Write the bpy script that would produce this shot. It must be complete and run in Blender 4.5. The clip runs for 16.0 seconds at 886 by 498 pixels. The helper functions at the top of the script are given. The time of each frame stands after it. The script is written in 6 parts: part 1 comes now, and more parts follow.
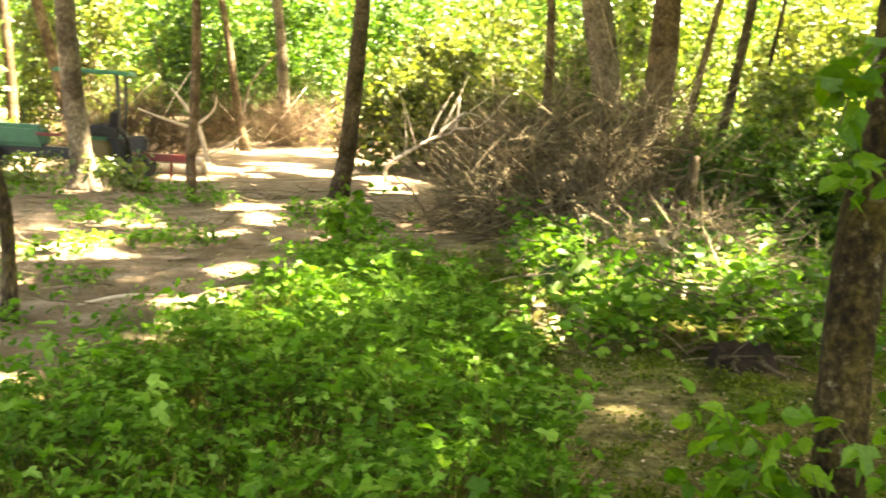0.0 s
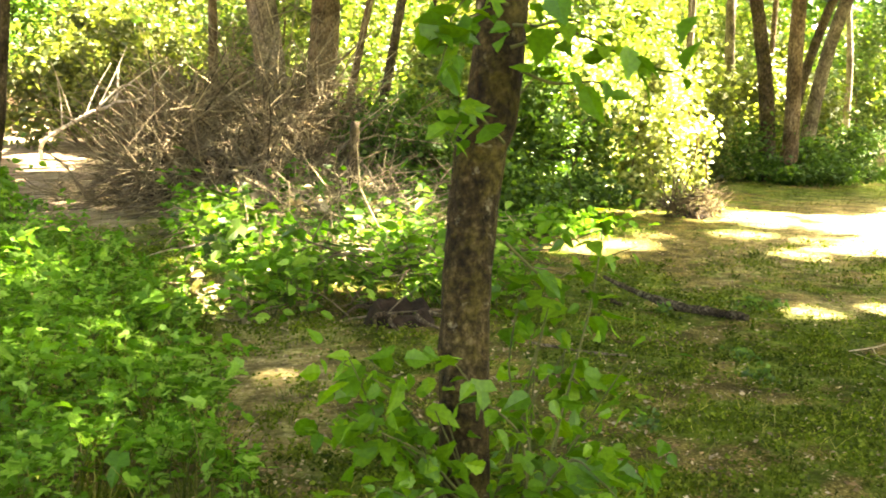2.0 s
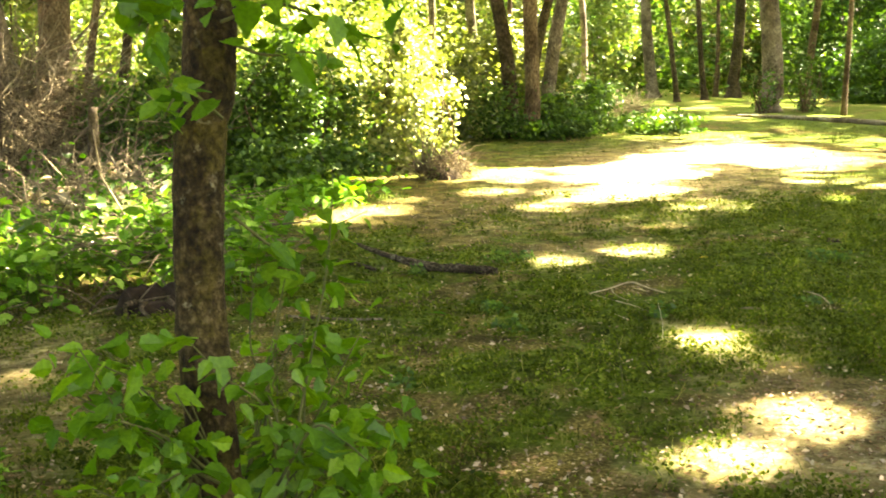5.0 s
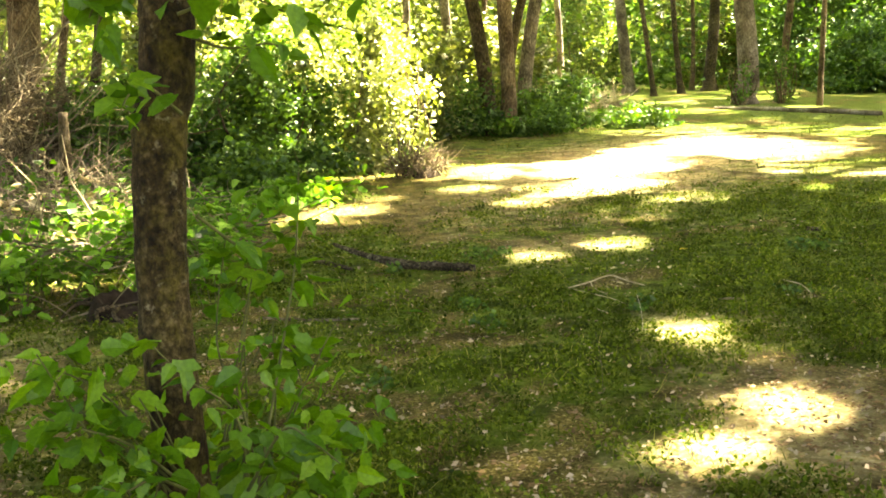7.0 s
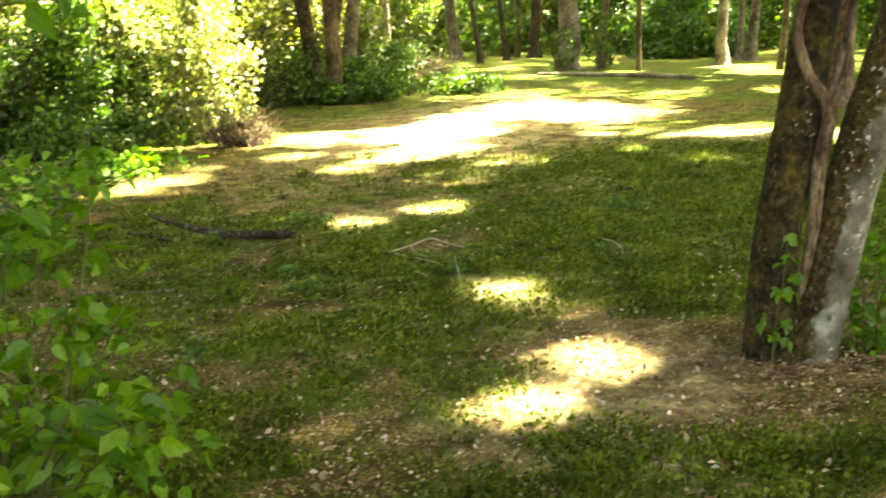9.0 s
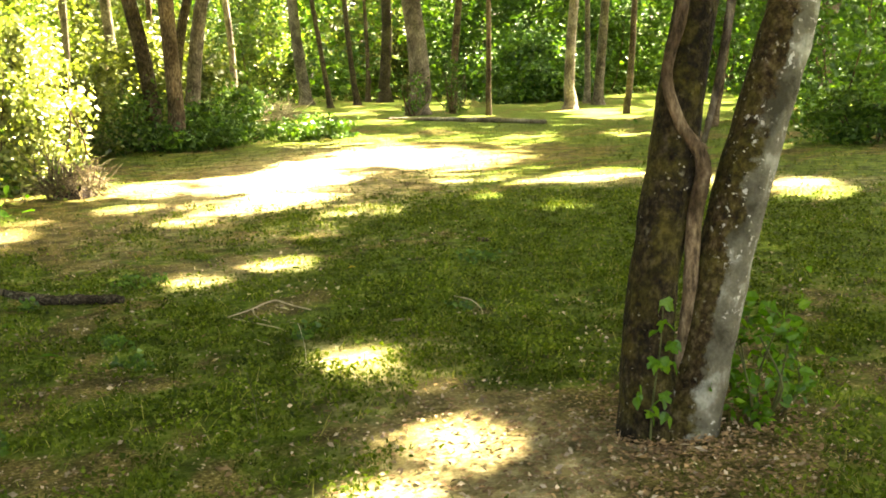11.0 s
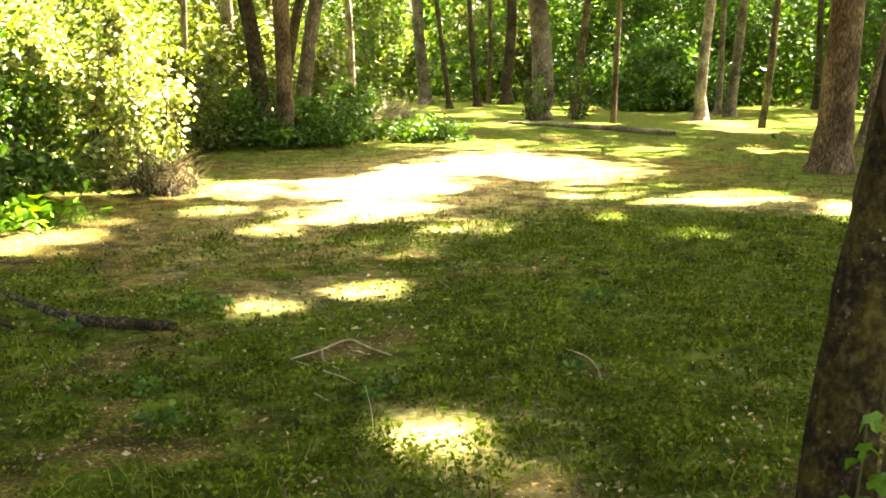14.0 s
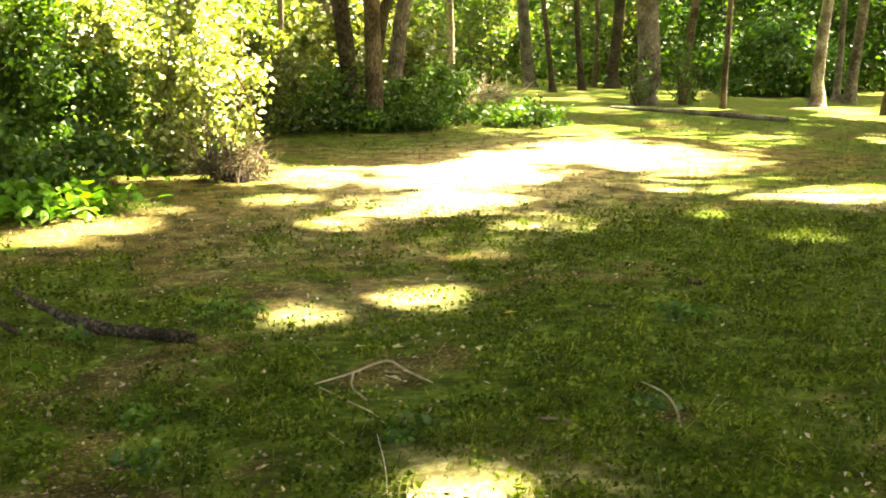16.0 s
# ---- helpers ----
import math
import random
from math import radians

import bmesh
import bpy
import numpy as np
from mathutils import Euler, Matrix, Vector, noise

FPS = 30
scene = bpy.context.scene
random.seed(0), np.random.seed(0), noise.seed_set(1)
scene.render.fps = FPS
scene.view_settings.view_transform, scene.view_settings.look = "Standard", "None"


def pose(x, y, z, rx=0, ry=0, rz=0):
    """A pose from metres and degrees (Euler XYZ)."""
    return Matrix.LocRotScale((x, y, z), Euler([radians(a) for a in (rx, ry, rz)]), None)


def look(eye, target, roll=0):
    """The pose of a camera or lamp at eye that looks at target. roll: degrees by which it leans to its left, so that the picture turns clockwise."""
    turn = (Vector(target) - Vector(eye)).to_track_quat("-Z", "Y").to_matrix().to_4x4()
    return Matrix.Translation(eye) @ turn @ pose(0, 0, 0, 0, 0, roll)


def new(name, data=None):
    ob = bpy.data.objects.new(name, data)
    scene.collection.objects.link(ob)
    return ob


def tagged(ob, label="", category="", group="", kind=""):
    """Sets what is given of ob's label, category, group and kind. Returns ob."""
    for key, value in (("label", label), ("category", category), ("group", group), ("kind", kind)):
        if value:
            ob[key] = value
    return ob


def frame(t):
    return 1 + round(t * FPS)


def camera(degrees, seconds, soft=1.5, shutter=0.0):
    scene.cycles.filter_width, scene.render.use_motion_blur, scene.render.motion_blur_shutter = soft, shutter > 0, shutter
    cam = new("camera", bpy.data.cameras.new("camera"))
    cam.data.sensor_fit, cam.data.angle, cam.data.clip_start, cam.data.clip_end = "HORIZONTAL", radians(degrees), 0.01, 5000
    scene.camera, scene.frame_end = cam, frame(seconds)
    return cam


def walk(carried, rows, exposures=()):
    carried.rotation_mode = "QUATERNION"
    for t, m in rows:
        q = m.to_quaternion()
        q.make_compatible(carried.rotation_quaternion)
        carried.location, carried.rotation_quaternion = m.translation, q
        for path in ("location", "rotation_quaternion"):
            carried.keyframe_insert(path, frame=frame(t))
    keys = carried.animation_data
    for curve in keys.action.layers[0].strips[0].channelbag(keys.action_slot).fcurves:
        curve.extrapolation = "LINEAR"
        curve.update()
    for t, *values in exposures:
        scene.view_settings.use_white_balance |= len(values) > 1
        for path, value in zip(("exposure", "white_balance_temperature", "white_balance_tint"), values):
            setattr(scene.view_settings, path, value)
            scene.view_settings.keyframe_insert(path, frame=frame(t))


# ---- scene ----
cam = camera(42.0, 16.0, soft=1.8, shutter=0.25)
PATH = [
    (0, (0.001, -0.001, 1.735), (0.247, 1.968, 1.479), 3.9),
    (0.5, (-0.035, -0.04, 1.714), (0.45, 1.884, 1.463), 3.0),
    (1, (0.013, -0.016, 1.706), (0.603, 1.879, 1.457), 3.1),
    (1.5, (0.114, -0.038, 1.695), (0.78, 1.829, 1.429), 2.8),
    (2, (0.192, -0.012, 1.684), (0.964, 1.813, 1.415), 3.0),
    (2.5, (0.235, -0.071, 1.687), (1.077, 1.726, 1.433), 1.3),
    (3, (0.257, -0.1, 1.683), (1.137, 1.675, 1.415), -1.0),
    (3.5, (0.269, -0.098, 1.68), (1.178, 1.662, 1.405), -2.3),
    (4, (0.276, -0.114, 1.682), (1.326, 1.566, 1.408), -1.7),
    (4.5, (0.255, -0.102, 1.681), (1.335, 1.555, 1.383), -1.0),
    (5, (0.274, -0.106, 1.683), (1.395, 1.522, 1.375), -0.4),
    (5.2, (0.282, -0.1, 1.679), (1.439, 1.5, 1.362), -0.5),
    (7.3, (0.368, -0.036, 1.644), (1.508, 1.577, 1.332), -2.2),
    (7.5, (0.376, -0.03, 1.64), (1.516, 1.582, 1.321), -2.9),
    (8, (0.394, -0.034, 1.63), (1.569, 1.547, 1.284), -3.6),
    (8.5, (0.407, -0.034, 1.629), (1.573, 1.559, 1.307), -2.6),
    (9, (0.458, -0.081, 1.61), (1.816, 1.34, 1.241), -1.9),
    (9.5, (0.525, -0.017, 1.639), (1.981, 1.326, 1.363), -0.7),
    (10, (0.66, 0.121, 1.636), (2.167, 1.412, 1.382), -1.5),
    (10.2, (0.708, 0.157, 1.631), (2.232, 1.426, 1.373), -1.7),
    (12.3, (1.211, 0.536, 1.572), (2.739, 1.777, 1.219), -1.7),
    (12.5, (1.259, 0.572, 1.567), (2.731, 1.891, 1.259), -1.6),
    (13, (1.457, 0.594, 1.569), (2.921, 1.921, 1.261), -0.3),
    (13.5, (1.663, 0.73, 1.553), (3.198, 1.961, 1.196), 0.5),
    (14, (1.891, 1.077, 1.603), (3.298, 2.468, 1.305), 0.4),
    (14.5, (1.996, 1.199, 1.61), (3.44, 2.547, 1.302), 0.0),
    (15, (2.251, 1.368, 1.584), (3.57, 2.844, 1.297), -0.5),
    (15.5, (2.55, 1.494, 1.568), (3.786, 3.03, 1.23), 0.1),
    (16, (2.701, 1.566, 1.578), (3.969, 3.077, 1.25), 0.7),
]
walk(cam, [(t, look(eye, target, roll)) for t, eye, target, roll in PATH], exposures=[(0.0, 5.58, 8700, 8), (2.0, 5.95, 8700, 8), (4.0, 5.78, 8700, 8), (5.0, 5.66, 8700, 8), (9.0, 5.58, 8700, 8), (13.0, 5.39, 8700, 8), (16.0, 5.22, 8700, 8)])

# ---- world and sun ----
SUN_AZ, SUN_EL = radians(93), radians(64)       # azimuth from +y towards +x
SUN = Vector((math.sin(SUN_AZ) * math.cos(SUN_EL), math.cos(SUN_AZ) * math.cos(SUN_EL), math.sin(SUN_EL)))
world = bpy.data.worlds.new("sky_world")
scene.world = world
world.use_nodes = True
wn = world.node_tree
sky = wn.nodes.new("ShaderNodeTexSky")
sky.sky_type, sky.sun_disc, sky.sun_elevation, sky.sun_rotation = "NISHITA", False, SUN_EL, SUN_AZ
sky.air_density, sky.dust_density, sky.ozone_density = 0.6, 6.0, 0.3
wn.nodes["Background"].inputs["Strength"].default_value = 0.055
wn.links.new(sky.outputs["Color"], wn.nodes["Background"].inputs["Color"])
sun_data = bpy.data.lights.new("sun", "SUN")
sun_data.energy, sun_data.angle, sun_data.color = 4.2, radians(1.2), (1.0, 0.97, 0.93)
sun = new("sun", sun_data)
sun.matrix_world = Matrix.Translation((0, 0, 30)) @ SUN.to_track_quat("Z", "Y").to_matrix().to_4x4()

# ---- geometry helpers ----
rng = np.random.default_rng(7)


def gz(x, y):
    """Height of the ground: a gentle rise, with small lumps in the lawn."""
    x, y = np.asarray(x, float), np.asarray(y, float)
    near_ = np.exp(-(((x - 4) / 5) ** 2 + ((y - 6) / 6) ** 2))
    lumps = np.sin(2.1 * x + 1.5 * np.sin(1.6 * y)) * np.sin(2.6 * y + 1.2 * np.sin(1.9 * x)) + 0.5 * np.sin(5.2 * x + 2.2 * y) * np.sin(4.7 * y - 2.9 * x)
    return 0.45 * np.tanh(0.087 * x) + 0.012 * near_ * lumps


class Geo:
    """Gathers vertices and faces of one mesh."""

    def __init__(self):
        self.v, self.t, self.q, self.n = [], [], [], 0

    def add(self, verts, tris=None, quads=None):
        self.v.append(np.asarray(verts, float).reshape(-1, 3))
        if tris is not None and len(tris):
            self.t.append(np.asarray(tris, int).reshape(-1, 3) + self.n)
        if quads is not None and len(quads):
            self.q.append(np.asarray(quads, int).reshape(-1, 4) + self.n)
        self.n += len(self.v[-1])
        return self

    def mesh(self, name, material, smooth=True):
        me = bpy.data.meshes.new(name)
        v = np.concatenate(self.v)
        t = np.concatenate(self.t) if self.t else np.zeros((0, 3), int)
        q = np.concatenate(self.q) if self.q else np.zeros((0, 4), int)
        me.vertices.add(len(v))
        me.vertices.foreach_set("co", v.ravel())
        me.loops.add(t.size + q.size)
        me.loops.foreach_set("vertex_index", np.concatenate([t.ravel(), q.ravel()]).astype(np.int32))
        me.polygons.add(len(t) + len(q))
        starts = np.concatenate([np.arange(len(t)) * 3, t.size + np.arange(len(q)) * 4]).astype(np.int32)
        me.polygons.foreach_set("loop_start", starts)
        me.polygons.foreach_set("use_smooth", np.full(len(starts), smooth))
        me.update(calc_edges=True)
        me.materials.append(material)
        return me


def part(name, geo, material, parent=None, label="", smooth=True):
    """Links one mesh as an object, under a thing or a part if one is given."""
    data = geo if isinstance(geo, bpy.types.Mesh) else geo.mesh(name, material, smooth)
    ob = new(name, data)
    if parent is not None:
        ob.parent = parent
        ob.matrix_parent_inverse = parent.matrix_basis.inverted() if parent.parent is None else Matrix.Identity(4)
    if label:
        ob["label"] = label
    return ob


def thing(name, x, y, label, category, group="", z=None):
    """An Empty at the base of a thing."""
    ob = new(name)
    ob.empty_display_size = 0.2
    ob.matrix_basis = Matrix.Translation((x, y, float(gz(x, y)) if z is None else z))
    return tagged(ob, label, category, group)


def spline(points, steps):
    """Catmull-Rom through the points."""
    p = np.asarray(points, float)
    p = np.vstack([2 * p[0] - p[1], p, 2 * p[-1] - p[-2]])
    out = []
    for i in range(1, len(p) - 2):
        for k in np.linspace(0, 1, steps, endpoint=False):
            a, b, c, d = p[i - 1], p[i], p[i + 1], p[i + 2]
            out.append(0.5 * (2 * b + (c - a) * k + (2 * a - 5 * b + 4 * c - d) * k * k + (3 * b - a - 3 * c + d) * k**3))
    out.append(p[-2])
    return np.array(out)


def tube(path, radii, sides=8, rough=0.0):
    """A closed tapered tube along a path: vertices, quads and end fans."""
    path, radii = np.asarray(path, float), np.asarray(radii, float)
    n = len(path)
    tang = np.gradient(path, axis=0)
    tang /= np.linalg.norm(tang, axis=1)[:, None] + 1e-9
    ref = np.where(np.abs(tang[:, 2:3]) > 0.8, [[1.0, 0, 0]], [[0, 0, 1.0]])
    ref[:] = ref[0]
    a = np.cross(tang, ref)
    a /= np.linalg.norm(a, axis=1)[:, None] + 1e-9
    b = np.cross(tang, a)
    ang = np.linspace(0, 2 * np.pi, sides, endpoint=False)
    r = radii[:, None] * (1 + rough * rng.normal(size=(n, sides)))
    v = path[:, None] + r[..., None] * (np.cos(ang)[None, :, None] * a[:, None] + np.sin(ang)[None, :, None] * b[:, None])
    i, j = np.meshgrid(np.arange(n - 1), np.arange(sides), indexing="ij")
    k = (j + 1) % sides
    quads = np.stack([i * sides + j, i * sides + k, (i + 1) * sides + k, (i + 1) * sides + j], -1).reshape(-1, 4)
    v = np.vstack([v.reshape(-1, 3), path[:1], path[-1:]])
    s = np.arange(sides)
    e = (s + 1) % sides
    tris = np.vstack([np.stack([e, s, np.full(sides, n * sides)], -1), np.stack([(n - 1) * sides + s, (n - 1) * sides + e, np.full(sides, n * sides + 1)], -1)])
    return v, tris, quads


LEAF_SMALL = (np.array([(0, 0, 0), (0.45, -0.5, 0.1), (1, 0, -0.05), (0.45, 0.5, 0.1)]), np.array([(0, 1, 2), (0, 2, 3)]))
LEAF_OVATE = (np.array([(0, 0, 0), (0.22, -0.42, 0.07), (0.58, -0.4, 0.05), (1, 0, -0.12), (0.58, 0.4, 0.05), (0.22, 0.42, 0.07), (0.42, 0, -0.02)]),
              np.array([(0, 1, 6), (1, 2, 6), (2, 3, 6), (3, 4, 6), (4, 5, 6), (5, 0, 6)]))
LEAF_PLAIN = (np.array([(0, 0, 0), (0.3, -0.4, 0.09), (0.7, -0.24, 0.02), (1, 0, -0.14), (0.7, 0.24, 0.02), (0.3, 0.4, 0.09)]), np.array([(0, 1, 5), (1, 2, 5), (2, 4, 5), (2, 3, 4)]))
LEAF_LOBED = (np.array([(0, 0, 0), (-0.02, -0.34, 0.05), (0.34, -0.52, 0.06), (0.42, -0.2, 0.03), (0.74, -0.24, 0.02), (1, 0, -0.12), (0.74, 0.24, 0.02),
                        (0.42, 0.2, 0.03), (0.34, 0.52, 0.06), (-0.02, 0.34, 0.05), (0.35, 0, -0.03)]),
              np.array([(k, (k + 1) % 10, 10) for k in range(10)]))


def toothed_leaf():
    """A broad pointed leaf with a toothed edge, folded along its midrib."""
    k = np.linspace(0, 1, 9)
    half = 0.46 * np.sin(np.pi * np.clip(k, 0, 1) ** 0.72) * (1 - 0.25 * k) + 0.035 * np.where(np.arange(9) % 2, 1, -1) * (k > 0.1) * (k < 0.95)
    half[0], half[-1] = 0.02, 0.0
    sag = -0.16 * k**2
    rib = np.stack([k, 0 * k, sag - 0.03], -1)
    one, two = np.stack([k - 0.03 * (np.arange(9) % 2), half, sag + 0.16 * half], -1), np.stack([k - 0.03 * (np.arange(9) % 2), -half, sag + 0.16 * half], -1)
    tri = []
    for i in range(8):
        tri += [(i, i + 1, 9 + i), (i + 1, 10 + i, 9 + i), (i + 1, i, 18 + i), (19 + i, i + 1, 18 + i)]
    return np.vstack([rib, one, two]), np.array(tri)


LEAF_TOOTHED = toothed_leaf()


def unit(v):
    return v / (np.linalg.norm(v, axis=-1, keepdims=True) + 1e-9)


def leaves(geo, p, size, shape=LEAF_SMALL, droop=0.3, flat=0.6, width=0.7, axis=None, spread=0.25, centred=False):
    """Adds a leaf at each place, with uneven size and turn."""
    p = np.asarray(p, float).reshape(-1, 3)
    n = len(p)
    ax = rng.normal(size=(n, 3)) if axis is None else np.asarray(axis, float) + 0.35 * rng.normal(size=(n, 3))
    ax[:, 2] = ax[:, 2] * (1 - flat) - droop
    ax = unit(ax)
    up = rng.normal(size=(n, 3)) * (1 - flat) * 1.3 + [0, 0, flat]
    side = unit(np.cross(up, ax))
    up = np.cross(ax, side)
    ln = size * np.exp(spread * np.clip(rng.normal(size=n), -2.2, 1.8))
    base, tri = shape
    if centred:
        base = base - [0.5, 0, 0]
    w = ln * width * (0.85 + 0.3 * rng.random(n))
    v = p[:, None] + base[None, :, :1] * (ln[:, None] * ax)[:, None] + base[None, :, 1:2] * (w[:, None] * side)[:, None] + base[None, :, 2:] * (ln[:, None] * up)[:, None]
    geo.add(v, (tri[None] + (np.arange(n) * len(base))[:, None, None]).reshape(-1, 3))
    return geo


# ---- materials ----
def nodes_of(name):
    m = bpy.data.materials.new(name)
    m.use_nodes = True
    m.node_tree.nodes.clear()
    nd = m.node_tree.nodes
    out = nd.new("ShaderNodeOutputMaterial")
    return m, nd, m.node_tree.links, out


def ramp(nd, links, fac, stops):
    r = nd.new("ShaderNodeValToRGB")
    while len(r.color_ramp.elements) < len(stops):
        r.color_ramp.elements.new(0.5)
    for e, (pos, col) in zip(r.color_ramp.elements, stops):
        e.position, e.color = pos, (*col, 1)
    links.new(fac, r.inputs["Fac"])
    return r.outputs["Color"]


def noise_tex(nd, links, vec, scale, detail=4, rough=0.6):
    n = nd.new("ShaderNodeTexNoise")
    n.inputs["Scale"].default_value, n.inputs["Detail"].default_value, n.inputs["Roughness"].default_value = scale, detail, rough
    links.new(vec, n.inputs["Vector"])
    return n.outputs["Fac"]


def mixed(nd, links, fac, a, b, mode="MIX"):
    m = nd.new("ShaderNodeMix")
    m.data_type, m.blend_type = "RGBA", mode
    if isinstance(fac, float):
        m.inputs["Factor"].default_value = fac
    else:
        links.new(fac, m.inputs["Factor"])
    for sock, val in ((m.inputs[6], a), (m.inputs[7], b)):
        if isinstance(val, tuple):
            sock.default_value = (*val, 1)
        else:
            links.new(val, sock)
    return m.outputs[2]


def leaf_material(name, dark, light, yellow, through_share=0.45, gloss=0.025, patches=(0.9, 0.72, 1.15)):
    """Thin leaves: they scatter light on the lit side, let light through, and have a slight sheen."""
    m, nd, links, out = nodes_of(name)
    geo = nd.new("ShaderNodeNewGeometry")
    info, both, part_ = nd.new("ShaderNodeObjectInfo"), nd.new("ShaderNodeMath"), nd.new("ShaderNodeMath")
    part_.operation = "FRACT"
    links.new(geo.outputs["Random Per Island"], both.inputs[0]), links.new(info.outputs["Random"], both.inputs[1])
    links.new(both.outputs[0], part_.inputs[0])
    col = ramp(nd, links, part_.outputs[0], [(0.0, dark), (0.6, light), (1.0, yellow)])
    fleck = noise_tex(nd, links, geo.outputs["Position"], 70, 3)
    col = mixed(nd, links, 1.0, col, ramp(nd, links, fleck, [(0.35, (0.78, 0.8, 0.75)), (0.65, (1.15, 1.13, 1.1))]), "MULTIPLY")
    patch = noise_tex(nd, links, geo.outputs["Position"], patches[0], 3)
    shade = ramp(nd, links, patch, [(0.34, (patches[1], patches[1] * 1.06, patches[1])), (0.66, (patches[2], patches[2] * 0.97, patches[2] * 0.85))])
    col = mixed(nd, links, 1.0, col, shade, "MULTIPLY")
    dif, tra, glo = nd.new("ShaderNodeBsdfDiffuse"), nd.new("ShaderNodeBsdfTranslucent"), nd.new("ShaderNodeBsdfGlossy")
    links.new(col, dif.inputs["Color"])
    warm = mixed(nd, links, 1.0, col, (1.15, 1.2, 0.6), "MULTIPLY")
    links.new(warm, tra.inputs["Color"])
    glo.inputs["Roughness"].default_value = 0.45
    a, b = nd.new("ShaderNodeMixShader"), nd.new("ShaderNodeMixShader")
    a.inputs[0].default_value, b.inputs[0].default_value = through_share, gloss
    links.new(dif.outputs[0], a.inputs[1]), links.new(tra.outputs[0], a.inputs[2])
    links.new(a.outputs[0], b.inputs[1]), links.new(glo.outputs[0], b.inputs[2])
    links.new(b.outputs[0], out.inputs["Surface"])
    return m


def bark_material(name, dark, mid, pale, moss=0.0, scale=1.0, lichen=0.0, grain=2.5, blotch=9.0, bare=None, flecks=0.0):
    """bare: the side painted paler for the light on it, smooth, grey and free of moss; flecks: share of small white
    lichen spots.
    """
    m, nd, links, out = nodes_of(name)
    tc, mp = nd.new("ShaderNodeNewGeometry"), nd.new("ShaderNodeMapping")
    links.new(tc.outputs["Position"], mp.inputs["Vector"])
    mp.inputs["Scale"].default_value = (14 * scale, 14 * scale, 14 * scale / grain)
    vec = mp.outputs["Vector"]
    fine = noise_tex(nd, links, vec, 2.6, 8, 0.7)
    col = ramp(nd, links, fine, [(0.38, dark), (0.52, mid), (0.66, pale)])
    big = noise_tex(nd, links, tc.outputs["Position"], 2.3, 4)
    col = mixed(nd, links, 1.0, col, ramp(nd, links, big, [(0.38, (0.42, 0.38, 0.33)), (0.62, (1.2, 1.17, 1.1))]), "MULTIPLY")
    if moss:
        f = ramp(nd, links, noise_tex(nd, links, tc.outputs["Position"], 7.0, 8, 0.72), [(0.62 - moss * 0.25, (0, 0, 0)), (0.76 - moss * 0.2, (0.85, 0.85, 0.85))])
        green = ramp(nd, links, fine, [(0.4, (0.022, 0.017, 0.003)), (0.6, (0.06, 0.05, 0.009))])
        col = mixed(nd, links, f, col, green)
    if lichen:
        f = ramp(nd, links, noise_tex(nd, links, tc.outputs["Position"], blotch, 9, 0.72), [(0.66 - lichen * 0.2, (0, 0, 0)), (0.78 - lichen * 0.2, (0.85, 0.85, 0.85))])
        col = mixed(nd, links, f, col, (0.2, 0.185, 0.115))
    # skylight on one side put into the colour, by the way the surface faces
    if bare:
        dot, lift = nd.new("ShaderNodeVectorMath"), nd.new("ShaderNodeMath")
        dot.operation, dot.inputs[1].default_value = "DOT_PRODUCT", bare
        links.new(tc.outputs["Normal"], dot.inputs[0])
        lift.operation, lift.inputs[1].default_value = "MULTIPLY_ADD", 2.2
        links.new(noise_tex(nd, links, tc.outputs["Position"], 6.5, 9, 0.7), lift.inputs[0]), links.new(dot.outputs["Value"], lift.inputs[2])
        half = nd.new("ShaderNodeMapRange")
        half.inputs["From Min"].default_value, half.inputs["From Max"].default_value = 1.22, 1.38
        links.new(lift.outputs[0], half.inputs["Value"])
        lit_side_tone = ramp(nd, links, noise_tex(nd, links, tc.outputs["Position"], 5.0, 6, 0.65), [(0.35, (0.03, 0.027, 0.015)), (0.52, (0.095, 0.088, 0.056)), (0.66, (0.26, 0.255, 0.195))])
        col = mixed(nd, links, half.outputs[0], col, lit_side_tone)
    if flecks:
        f = ramp(nd, links, noise_tex(nd, links, tc.outputs["Position"], 38.0, 3, 0.6), [(0.7 - 0.3 * flecks, (0, 0, 0)), (0.74 - 0.3 * flecks, (0.9, 0.9, 0.9))])
        where = ramp(nd, links, noise_tex(nd, links, tc.outputs["Position"], 4.0, 4, 0.6), [(0.46, (0, 0, 0)), (0.56, (1, 1, 1))])
        col = mixed(nd, links, mixed(nd, links, 1.0, f, where, "MULTIPLY"), col, (0.36, 0.34, 0.27))
    p = nd.new("ShaderNodeBsdfPrincipled")
    links.new(col, p.inputs["Base Color"])
    p.inputs["Roughness"].default_value = 0.9
    p.inputs["Specular IOR Level"].default_value = 0.1
    bump = nd.new("ShaderNodeBump")
    bump.inputs["Strength"].default_value, bump.inputs["Distance"].default_value = 0.8, 0.02
    links.new(fine, bump.inputs["Height"])
    links.new(bump.outputs["Normal"], p.inputs["Normal"])
    links.new(p.outputs[0], out.inputs["Surface"])
    return m


